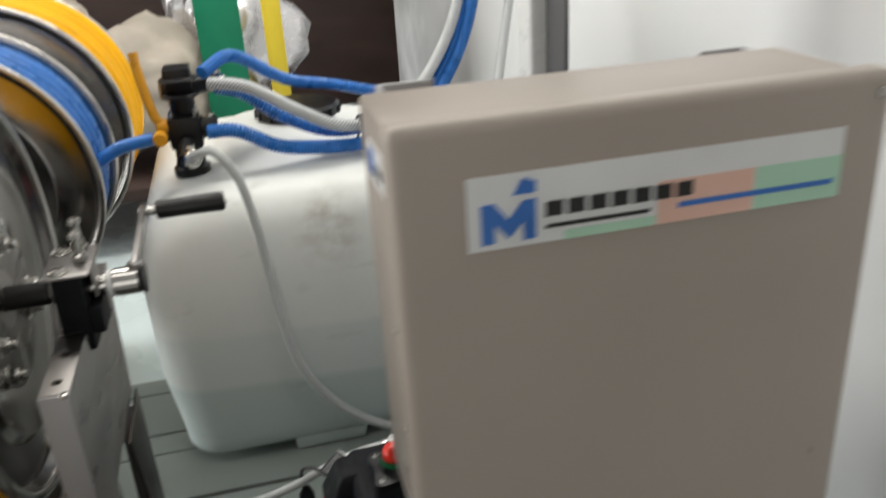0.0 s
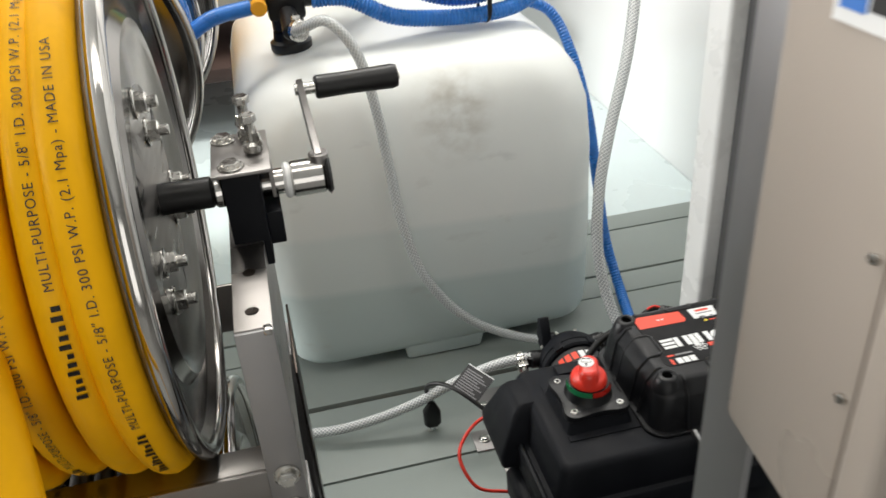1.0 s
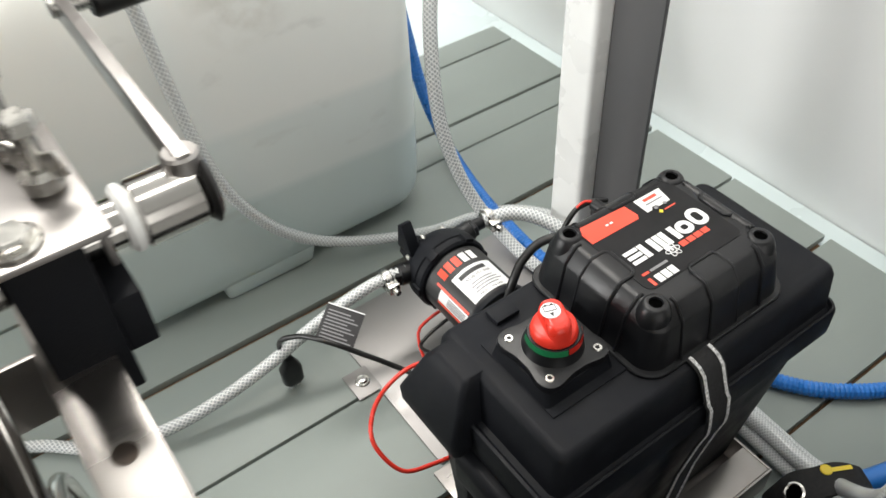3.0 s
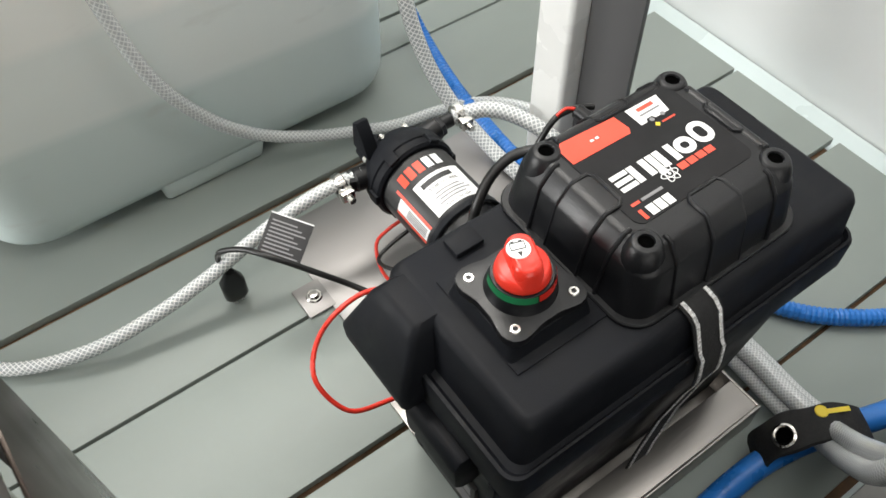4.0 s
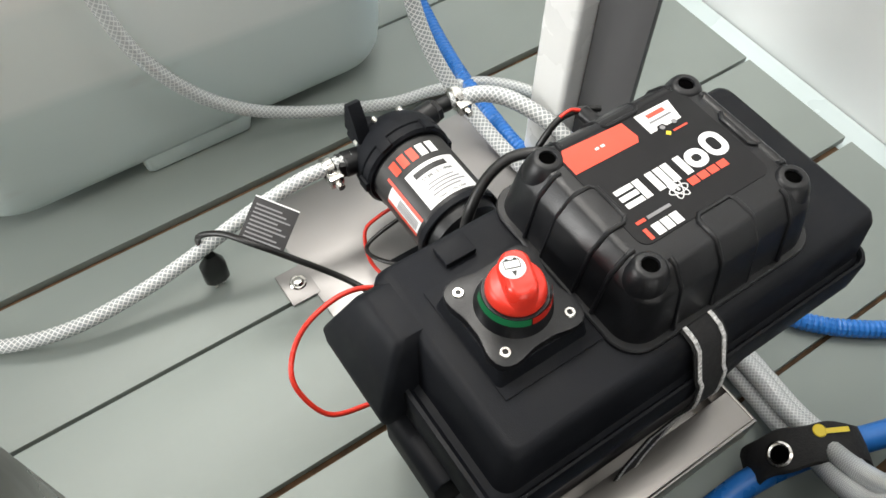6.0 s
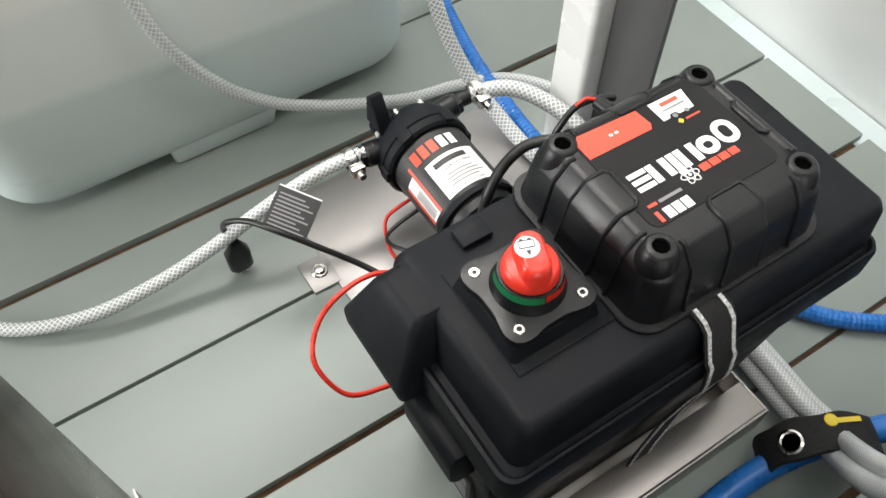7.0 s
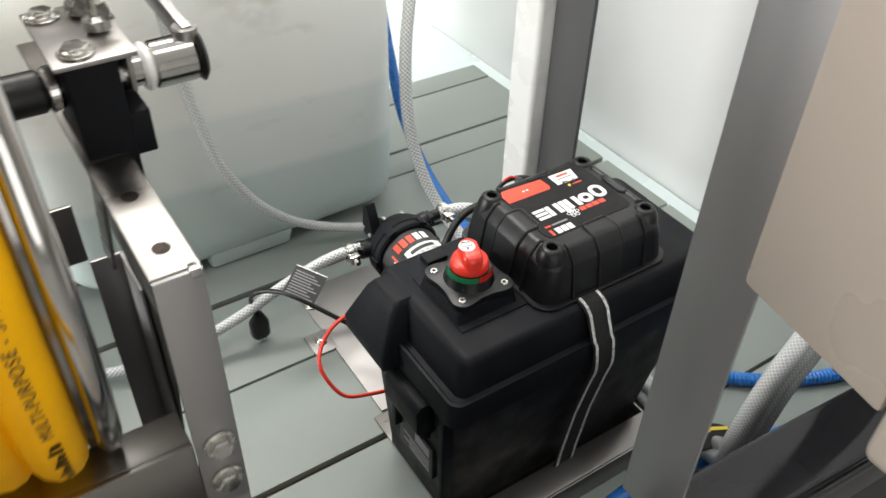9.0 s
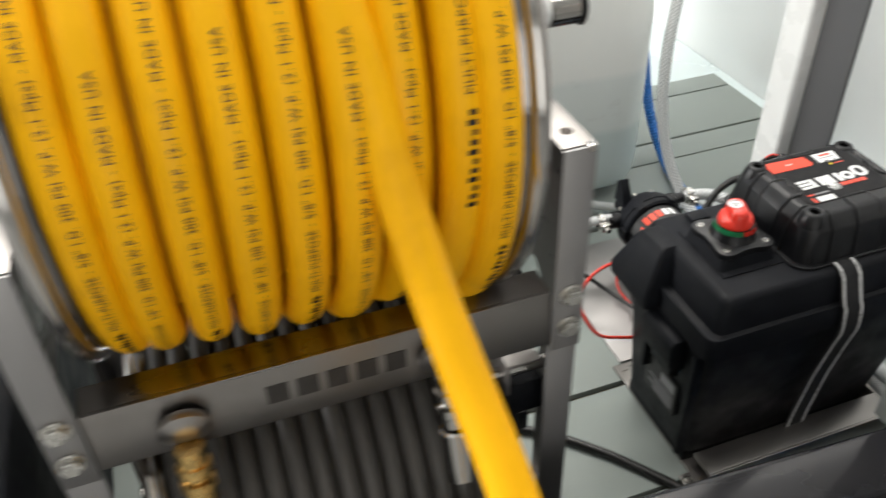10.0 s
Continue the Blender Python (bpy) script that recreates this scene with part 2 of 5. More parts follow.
def bm_rod(p0, p1, r, segs=20, chamfer=0.15):
    p0, p1 = Vector(p0), Vector(p1)
    L = (p1 - p0).length
    c = r * chamfer
    return bm_lathe([(0, 0), (0, r - c), (c, r), (L - c, r), (L, r - c), (L, 0)], p0, p1 - p0, segs)


def bm_hex(p0, p1, r):
    return bm_rod(p0, p1, r, 6, 0.12)


def smooth_path(points, step=0.006):
    pts = [Vector(p) for p in points]
    pts = [pts[0] * 2 - pts[1]] + pts + [pts[-1] * 2 - pts[-2]]
    out = []
    for a, b, c, d in zip(pts, pts[1:], pts[2:], pts[3:]):
        n = max(2, int((c - b).length / step))
        for k in range(n):
            t = k / n
            out.append(0.5 * ((2 * b) + (c - a) * t + (2 * a - 5 * b + 4 * c - d) * t * t + (3 * b - a - 3 * c + d) * t ** 3))
    return out + [pts[-2]]


def bm_tube(path, r, segs=12, ribs=0.0, rib_pitch=0.006):
    """Sweep a circle along path, with hose coordinates; ribs make it corrugated."""
    bm = bmesh.new()
    uv = bm.loops.layers.uv.new("UVMap")
    up = Vector((0.13, 0.21, 0.97))
    rings, length = [], [0.0]
    for i, p in enumerate(path):
        t = (path[min(i + 1, len(path) - 1)] - path[max(i - 1, 0)]).normalized()
        side = t.cross(up).normalized()
        up = side.cross(t).normalized()
        if i:
            length.append(length[-1] + (p - path[i - 1]).length)
        rr = r * (1 - ribs * (0.5 + 0.5 * math.cos(2 * math.pi * length[-1] / rib_pitch)))
        rings.append([bm.verts.new(p + rr * (math.cos(2 * math.pi * k / segs) * side + math.sin(2 * math.pi * k / segs) * up)) for k in range(segs)])
    for i, (a, b) in enumerate(zip(rings, rings[1:])):
        for k in range(segs):
            n = (k + 1) % segs
            f = bm.faces.new((a[k], a[n], b[n], b[k]))
            for l, (u, v) in zip(f.loops, ((k / segs, length[i]), ((k + 1) / segs, length[i]), ((k + 1) / segs, length[i + 1]), (k / segs, length[i + 1]))):
                l[uv].uv = (u, v)
    bm.faces.new(rings[0][::-1])
    bm.faces.new(rings[-1])
    bmesh.ops.recalc_face_normals(bm, faces=bm.faces)
    return bm


def bm_prism(outline, axis, lo, hi, bevel=0.0):
    """Extrude a 2D outline along x, y or z."""
    bm = bmesh.new()
    at = {"x": lambda a, b, h: (h, a, b), "y": lambda a, b, h: (a, h, b), "z": lambda a, b, h: (a, b, h)}[axis]
    lower = [bm.verts.new(at(a, b, lo)) for a, b in outline]
    upper = [bm.verts.new(at(a, b, hi)) for a, b in outline]
    bm.faces.new(lower[::-1])
    bm.faces.new(upper)
    for k in range(len(outline)):
        n = (k + 1) % len(outline)
        bm.faces.new((lower[k], lower[n], upper[n], upper[k]))
    bmesh.ops.recalc_face_normals(bm, faces=bm.faces)
    if bevel:
        bmesh.ops.bevel(bm, geom=list(bm.edges), offset=bevel, segments=2, profile=0.6, affect="EDGES")
    return bm


def rounded(x0, x1, y0, y1, r, n=5):
    out = []
    for cx, cy, a in ((x1 - r, y1 - r, 0), (x0 + r, y1 - r, 90), (x0 + r, y0 + r, 180), (x1 - r, y0 + r, 270)):
        for k in range(n + 1):
            w = radians(a + 90 * k / n)
            out.append((cx + r * math.cos(w), cy + r * math.sin(w)))
    return out


def bm_loft(levels, n=6, caps=True):
    """Stack rounded rectangles (z, x0, x1, y0, y1, r)."""
    bm = bmesh.new()
    rings = [[bm.verts.new((a, b, z)) for a, b in rounded(x0, x1, y0, y1, r, n)] for z, x0, x1, y0, y1, r in levels]
    for a, b in zip(rings, rings[1:]):
        for k in range(len(a)):
            m = (k + 1) % len(a)
            bm.faces.new((a[k], a[m], b[m], b[k]))
    if caps:
        bm.faces.new(rings[0][::-1])
        bm.faces.new(rings[-1])
    bmesh.ops.recalc_face_normals(bm, faces=bm.faces)
    return bm


def text_bm(words, size, m, align="CENTER", spacing=1.0):
    """Built-in font as a mesh, laid flat by the pose m."""
    c = bpy.data.curves.new("words", "FONT")
    c.body, c.size, c.align_x, c.align_y, c.space_character = words, size, align, "CENTER", spacing
    ob = new("words", c)
    me = bpy.data.meshes.new_from_object(ob.evaluated_get(bpy.context.evaluated_depsgraph_get()))
    bm = bmesh.new()
    bm.from_mesh(me)
    bpy.data.objects.remove(ob)
    bpy.data.meshes.remove(me)
    return moved(bm, m)


def part(name, bm, material, parent=None, label="", shade=40):
    me = bpy.data.meshes.new(name)
    if shade:
        for f in bm.faces:
            f.smooth = True
        for e in bm.edges:
            if len(e.link_faces) == 2 and e.calc_face_angle(0) > radians(shade):
                e.smooth = False
    bm.to_mesh(me)
    bm.free()
    me.materials.append(material)
    ob = new(name, me)
    if parent:
        ob.parent = parent
        if parent.type == "EMPTY":
            ob.matrix_parent_inverse = Matrix.Translation(parent.location).inverted()
    if label:
        tagged(ob, label)
    return ob


def thing(name, at, label, category, group="", kind=""):
    ob = new(name)
    ob.location = at
    ob.empty_display_size = 0.05
    return tagged(ob, label, category, group, kind)


def solo(name, bm, material, label, category, group="", kind="", shade=40):
    return tagged(part(name, bm, material, None, "", shade), label, category, group, kind)


def flat_bar(x0, x1, y0, y1, z, h=0.0006):
    return bm_box(x0, x1, y0, y1, z, z + h)


# ---- structure: workshop shell, deck, white side wall ----
solo("ground", bm_box(-6, 6, -5, 7, -0.75, -0.70), CONCRETE, "grey concrete workshop floor under the trailer", "floor", kind="structure")
solo("wall_north", bm_box(-6, 6, 5.2, 5.3, -0.7, 2.9), BROWN, "dark brown timber wall behind the trailer", "wall", kind="structure")
# the opening is invented to sit behind the south fill lamp
solo("wall_south", join(bm_box(-6, -2.7, -4.1, -4.0, -0.7, 2.9), bm_box(0.9, 6, -4.1, -4.0, -0.7, 2.9), bm_box(-2.7, 0.9, -4.1, -4.0, 2.4, 2.9)), PLASTER, "pale plaster workshop wall", "wall", kind="structure")
solo("wall_east", bm_box(5.0, 5.1, -4.0, 5.2, -0.7, 2.9), PLASTER, "pale plaster workshop wall", "wall", kind="structure")
# this wall's opening is made up to go with the west fill lamp
solo("wall_west", join(bm_box(-5.1, -5.0, -4.0, 1.1, -0.7, 2.9), bm_box(-5.1, -5.0, 4.9, 5.2, -0.7, 2.9), bm_box(-5.1, -5.0, 1.1, 4.9, -0.7, 0.3), bm_box(-5.1, -5.0, 1.1, 4.9, 2.3, 2.9)), PLASTER, "pale plaster workshop wall", "wall", kind="structure")
solo("ceiling", bm_box(-6, 6, -5, 7, 2.9, 3.0), CEILING, "white painted workshop ceiling", "ceiling", kind="structure")
solo("trailer_side_wall", join(bm_box(1.165, 1.205, 0.2, 4.65, -0.10, 2.3, 0.006)), WALL, "glossy white lined side wall of the trailer", "wall", kind="structure")
solo("trailer_floor", bm_box(-1.3, 1.164, 0.90, 4.65, -0.10, -0.022, 0.002), LINER, "pale bluish glossy liner beneath the deck boards", "floor", kind="structure")
solo("deck_base", bm_box(-1.295, 1.095, 0.905, 2.03, -0.0215, -0.012), GROOVE, "dark backing showing between the deck boards", "deck", kind="structure")
deck = tagged(thing("deck", (0, 1.4, -0.012), "pale grey-green deck boards with dark narrow joints", "deck"), kind="structure")
EDGES = [0.912, 1.043, 1.226, 1.406, 1.581, 1.741, 1.812, 1.977, 2.043]
GAP = {1.226: 0.0046, 1.406: 0.0022, 1.581: 0.0058, 1.741: 0.0020, 1.812: 0.0034, 1.977: 0.0024}
for lo, hi in zip(EDGES, EDGES[1:]):
    part("plank", bm_box(-1.29, 1.108, lo + GAP.get(lo, 0.0028), hi - GAP.get(hi, 0.0028), -0.0118, 0.0, 0.0018), DECK, deck)

# ---- white tank ----


def build_tank():
    tank = thing("water_tank", (0.395, 2.0, 0), "translucent white polyethylene tank, partly filled, with a brown smudge", "tank")
    x0, x1, y0, y1 = 0.098, 0.692, 1.655, 2.36
    levels = []
    for z, d, r in ((0.028, 0.012, 0.07), (0.030, 0.007, 0.075), (0.040, 0.002, 0.08), (0.07, 0.0, 0.08), (0.2, -0.003, 0.085), (0.36, -0.002, 0.085), (0.44, 0.004, 0.085), (0.485, 0.016, 0.09), (0.515, 0.035, 0.095), (0.535, 0.062, 0.10), (0.546, 0.10, 0.10), (0.552, 0.15, 0.10), (0.556, 0.165, 0.10), (0.575, 0.19, 0.09), (0.582, 0.22, 0.06)):
        levels.append((z, x0 + d + (0.02 if z < 0.1 else 0.012 * max(0, 0.4 - z)), x1 - d, y0 + d * 0.9, y1 - d * 0.9, r))
    part("body", bm_loft(levels, 8), TANK, tank, shade=60)
    part("foot", bm_loft([(0.0, 0.332, 0.464, 1.672, 1.80, 0.008), (0.004, 0.328, 0.468, 1.664, 1.80, 0.008), (0.026, 0.325, 0.471, 1.659, 1.80, 0.008), (0.045, 0.322, 0.474, 1.662, 1.80, 0.008)], 4), TANK, tank)
    part("foot", bm_loft([(0.0, 0.33, 0.466, 2.2, 2.34, 0.012), (0.04, 0.322, 0.474, 2.2, 2.353, 0.012)], 4), TANK, tank)
    lid = part("lid", bm_lathe([(0, 0), (0, 0.085), (0.004, 0.09), (0.02, 0.09), (0.026, 0.084), (0.026, 0.0)], (0.44, 2.06, 0.5825), (0, 0, 1), 48), BLACK, tank, "round black screw lid")
    for k in range(16):
        a = 2 * math.pi * k / 16
        part("rib", moved(bm_box(-0.004, 0.004, 0.088, 0.094, 0.003, 0.02, 0.0015), Matrix.Translation((0.44, 2.06, 0.5825)) @ Matrix.Rotation(a, 4, "Z")), BLACK, lid)
    sticker = part("sticker", flat_bar(0.42, 0.475, 1.80, 1.835, 0.5485, 0.003), WHITE_PRINT, tank, "small white printed sticker")
    for k in range(4):
        part("print_bar", flat_bar(0.44, 0.468, 1.806 + 0.006 * k, 1.809 + 0.006 * k, 0.5517), GREY_PRINT, sticker)
    return tank


build_tank()

# valve stack on the tank with its amber lever
valve = thing("valve", (0.215, 1.80, 0.55), "black plastic ball valve manifold with an amber lever on the tank", "valve")
part("collar", bm_lathe([(0, 0), (0, 0.032), (0.004, 0.034), (0.016, 0.034), (0.02, 0.028), (0.035, 0.026), (0.035, 0)], (0.215, 1.80, 0.545), (0, 0, 1), 28), BLACK, valve)
part("body", join(bm_rod((0.215, 1.80, 0.578), (0.215, 1.80, 0.64), 0.026, 10), bm_box(0.185, 0.245, 1.772, 1.828, 0.60, 0.66, 0.008), bm_rod((0.17, 1.80, 0.632), (0.275, 1.80, 0.632), 0.02, 16), bm_rod((0.215, 1.76, 0.615), (0.215, 1.70, 0.60), 0.014, 16)), BLACK, valve)
part("upper_body", join(bm_rod((0.215, 1.83, 0.655), (0.215, 1.83, 0.73), 0.024, 10), bm_rod((0.18, 1.84, 0.70), (0.29, 1.87, 0.70), 0.017, 16), bm_box(0.19, 0.24, 1.80, 1.86, 0.70, 0.745, 0.007)), BLACK, valve)
for zz in (0.61, 0.645, 0.69, 0.72):
    part("flange", bm_rod((0.215, 1.81, zz), (0.215, 1.81, zz + 0.008), 0.035, 14), BLACK, valve)
for k in range(4):
    a = radians(45 + 90 * k)
    part("screw", bm_rod((0.215 + 0.03 * math.cos(a), 1.805 + 0.03 * math.sin(a), 0.60), (0.215 + 0.03 * math.cos(a), 1.805 + 0.03 * math.sin(a), 0.672), 0.0035, 8), ZINC, valve)
for p, q in (((0.222, 1.705, 0.602), (0.228, 1.693, 0.603)), ((0.262, 1.803, 0.632), (0.274, 1.802, 0.632)), ((0.285, 1.866, 0.70), (0.297, 1.868, 0.698))):
    part("hose_clamp", join(bm_rod(p, q, 0.0165, 20), bm_box(p[0] - 0.006, p[0] + 0.008, p[1] - 0.006, p[1] + 0.006, p[2] + 0.014, p[2] + 0.024, 0.002)), ZINC, valve, "steel hose clamp")
part("lever", join(bm_tube(smooth_path([(0.182, 1.79, 0.648), (0.168, 1.785, 0.66), (0.158, 1.79, 0.70), (0.150, 1.80, 0.75), (0.148, 1.805, 0.78)]), 0.009, 10), bm_rod((0.19, 1.788, 0.645), (0.165, 1.784, 0.645), 0.013, 14), bm_rod((0.172, 1.76, 0.632), (0.172, 1.74, 0.632), 0.013, 12)), ORANGE, valve, "amber plastic lever")

valve.location.y += 0.045

# ---- hoses ----


def hose(label, points, r, material, ribs=0.0, category="hose", step=0.006, segs=12):
    return solo("hose", bm_tube(smooth_path(points, 0.0015 if ribs else step), r, segs, ribs), material, label, category, shade=80 if not ribs else 0)


hose("clear braided hose running from the valve down the tank front", [(0.216, 1.745, 0.600), (0.232, 1.706, 0.617), (0.265, 1.672, 0.630), (0.298, 1.65, 0.585), (0.316, 1.64, 0.5), (0.325, 1.636, 0.41), (0.335, 1.626, 0.315), (0.355, 1.618, 0.225), (0.398, 1.62, 0.143), (0.45, 1.622, 0.085), (0.51, 1.618, 0.048), (0.575, 1.607, 0.027), (0.64, 1.594, 0.013), (0.7, 1.585, 0.0105), (0.765, 1.56, 0.0105), (0.81, 1.5, 0.0105), (0.82, 1.4, 0.0105), (0.8, 1.25, 0.0105)], 0.0080, BRAID_SOFT)
hose("clear braided suction hose lying across the deck boards", [(0.505, 1.459, 0.122), (0.455, 1.466, 0.117), (0.41, 1.47, 0.105), (0.36, 1.475, 0.084), (0.305, 1.48, 0.058), (0.24, 1.483, 0.04), (0.165, 1.493, 0.026), (0.09, 1.527, 0.014), (0.02, 1.585, 0.011), (-0.08, 1.62, 0.0095), (-0.2, 1.63, 0.0095)], 0.0080, BRAID)
hose("clear braided hose looping from the pump outlet", [(0.643, 1.474, 0.118), (0.682, 1.458, 0.121), (0.708, 1.427, 0.117), (0.728, 1.375, 0.104), (0.74, 1.304, 0.071), (0.744, 1.222, 0.024), (0.745, 1.1, 0.0125)], 0.0099, BRAID)
hose("clear braided hose hanging beside the tank to the deck", [(0.933, 2.003, 0.917), (0.838, 1.857, 0.683), (0.761, 1.725, 0.518), (0.705, 1.662, 0.398), (0.675, 1.628, 0.31), (0.663, 1.6, 0.215), (0.67, 1.573, 0.135), (0.687, 1.541, 0.072), (0.703, 1.495, 0.032), (0.714, 1.423, 0.0125), (0.727, 1.306, 0.0125), (0.74, 1.19, 0.0125)], 0.0099, BRAID)
hose("blue corrugated hose dropping behind the tank corner", [(0.62, 1.94, 0.56), (0.692, 1.925, 0.53), (0.722, 1.884, 0.457), (0.738, 1.835, 0.35), (0.75, 1.81, 0.22), (0.76, 1.783, 0.107), (0.768, 1.725, 0.026), (0.749, 1.622, 0.0115), (0.736, 1.526, 0.0115), (0.731, 1.43, 0.0115), (0.745, 1.32, 0.0115), (0.775, 1.2, 0.0115), (0.83, 1.085, 0.0115), (0.89, 1.025, 0.0115), (0.97, 0.98, 0.0115), (1.05, 0.95, 0.0115)], 0.0105, BLUE_HOSE, ribs=0.14)
# bundle over the tank top
hose("blue corrugated hose lying over the tank top", [(0.255, 1.805, 0.632), (0.31, 1.80, 0.628), (0.38, 1.795, 0.592), (0.46, 1.80, 0.578), (0.55, 1.805, 0.575), (0.62, 1.83, 0.585), (0.70, 1.87, 0.63), (0.79, 1.93, 0.75), (0.85, 1.98, 0.95), (0.87, 2.0, 1.15)], 0.014, BLUE_HOSE, ribs=0.14)
hose("blue corrugated hose lying over the tank top", [(0.28, 1.87, 0.70), (0.33, 1.88, 0.68), (0.40, 1.86, 0.63), (0.48, 1.835, 0.60), (0.56, 1.84, 0.60), (0.66, 1.87, 0.62), (0.75, 1.92, 0.70), (0.82, 1.98, 0.88), (0.84, 2.0, 1.1)], 0.014, BLUE_HOSE, ribs=0.14)
hose("blue hose arched over the tank lid", [(0.26, 1.86, 0.73), (0.32, 1.95, 0.74), (0.42, 2.02, 0.67), (0.52, 2.06, 0.64), (0.62, 2.02, 0.62), (0.69, 1.95, 0.62)], 0.013, BLUE_HOSE, ribs=0.14)
hose("clear braided hose lying over the tank top", [(0.27, 1.86, 0.71), (0.34, 1.83, 0.70), (0.42, 1.80, 0.655), (0.50, 1.80, 0.615), (0.58, 1.83, 0.615), (0.68, 1.88, 0.66), (0.78, 1.95, 0.80), (0.82, 2.02, 1.0)], 0.012, BRAID)
hose("blue hose from the reel to the valve", [(0.05, 1.78, 0.60), (0.10, 1.79, 0.625), (0.16, 1.80, 0.632)], 0.012, BLUE_HOSE)
solo("cable_tie", join(bm_lathe([(0, 0.034), (0.003, 0.0355), (0.006, 0.034)], (0.535, 1.815, 0.592), (1, 0.05, 0), 24), bm_box(0.535, 0.541, 1.78, 1.786, 0.575, 0.635, 0.001)), BLACK, "black cable tie round the hose bundle", "cable tie")

# ---- hose reels ----


def hose_reel_drum(reel, axis, centre, lo, hi, rad_hi, core, rad_lo=None):
    """Two dished flanges and a core along x or y."""
    ax = Vector((1, 0, 0)) if axis == "x" else Vector((0, 1, 0))
    c = Vector(centre)
    for at, s in ((lo, -1), (hi, 1)):
        rad = rad_hi if s > 0 else (rad_lo or rad_hi)
        prof = [(0.0, 0.03), (0.0, rad * 0.62), (0.004, rad * 0.66), (0.006, rad * 0.70), (-0.001, rad * 0.74), (-0.002, rad * 0.94), (0.004, rad * 0.965), (0.010, rad * 0.985), (0.011, rad), (0.006, rad * 1.008), (-0.004, rad * 0.99), (-0.005, rad * 0.6), (-0.005, 0.03)]
        base = Vector(centre)
        base[0 if axis == "x" else 1] = at
        fl = part("flange", bm_lathe(prof, base, ax * s, 72, closed=True), FLANGE, reel, "spun steel flange with a rolled rim")
        rim = [(0.006 + 0.0065 * math.cos(radians(30 * j)), rad + 0.0065 * math.sin(radians(30 * j))) for j in range(12)]
        part("rim", bm_lathe(rim, base, ax * s, 72, closed=True), CHROME, fl, "polished rolled rim")
        for k, (rr, an) in enumerate(((0.27, 70), (0.42, 95), (0.33, 200), (0.42, 222), (0.33, 325), (0.42, 345))):
            u = Vector((0, math.cos(radians(an)), math.sin(radians(an)))) if axis == "x" else Vector((math.cos(radians(an)), 0, math.sin(radians(an))))
            q = base + u * rad * rr
            part("nut", join(bm_hex(q + ax * s * 0.0005, q + ax * s * 0.010, 0.0085), bm_rod(q - ax * s * 0.004, q + ax * s * 0.017, 0.0045, 10), bm_rod(q, q + ax * s * 0.0022, 0.0115, 16)), ZINC, fl)
    base[0 if axis == "x" else 1] = lo
    part("core", bm_lathe([(0, 0), (0, core), (hi - lo, core), (hi - lo, 0)], base, ax, 40), STEEL, reel)


def coil_path(axis, centre, lo, hi, radius, turns, wobble, seed, phase=0.0, step=7, taper=0.0):
    rnd = random.Random(seed)
    c = Vector(centre)
    offs = [rnd.uniform(-1, 1) for _ in range(int(turns) + 3)]
    out = []
    n = int(turns * 360 / step)
    for k in range(n + 1):
        turn = k * step / 360
        a = radians(k * step + phase)
        i = int(turn)
        f = turn - i
        f = f * f * (3 - 2 * f)
        w = offs[i] * (1 - f) + offs[i + 1] * f
        r = radius + wobble * w
        h = lo + (hi - lo) * min(1.0, max(0.0, (turn - 0.4) / (turns - 1.5)))
        r -= taper * (1 - turn / turns)
        if axis == "x":
            out.append(Vector((h, c.y - r * math.cos(a), c.z + r * math.sin(a))))
        else:
            out.append(Vector((c.x + r * math.cos(a), h, c.z + r * math.sin(a))))
    return out


RC = (0.0, 1.083, 0.670)      # axis of the upper reel
RL = (0.0, 1.08, 0.238)      # axis of the lower reel
HOSE_R = 0.0142


def reel_with_frame(centre, label):
    cy, cz = centre[1], centre[2]
    reel = thing("hose_reel", (-0.06, cy, cz - 0.22), label, "hose reel", "stacked hose reels")
    hose_reel_drum(reel, "x", centre, -0.210, 0.068, 0.196, 0.09, 0.180)
    part("axle", bm_rod((-0.25, cy, cz), (0.165, cy, cz), 0.0105, 20), CHROME, reel)
    part("sleeve", join(bm_rod((0.066, cy, cz), (0.109, cy, cz), 0.0125, 24), bm_rod((0.071, cy, cz), (0.073, cy, cz), 0.0128, 24)), RUBBER, reel, "black rubber sleeve on the axle")
    part("collar", bm_rod((0.109, cy, cz), (0.1175, cy, cz), 0.0135, 24), CHROME, reel)
    part("bearing_block", bm_box(0.118, 0.146, cy - 0.032, cy + 0.03, cz - 0.056, cz + 0.026, 0.0015), BLACK_MATT, reel, "black plastic bearing block")
    part("bearing_block", bm_box(0.146, 0.158, cy - 0.028, cy + 0.02, cz - 0.04, cz - 0.012, 0.001), BLACK_MATT, reel)
    return reel


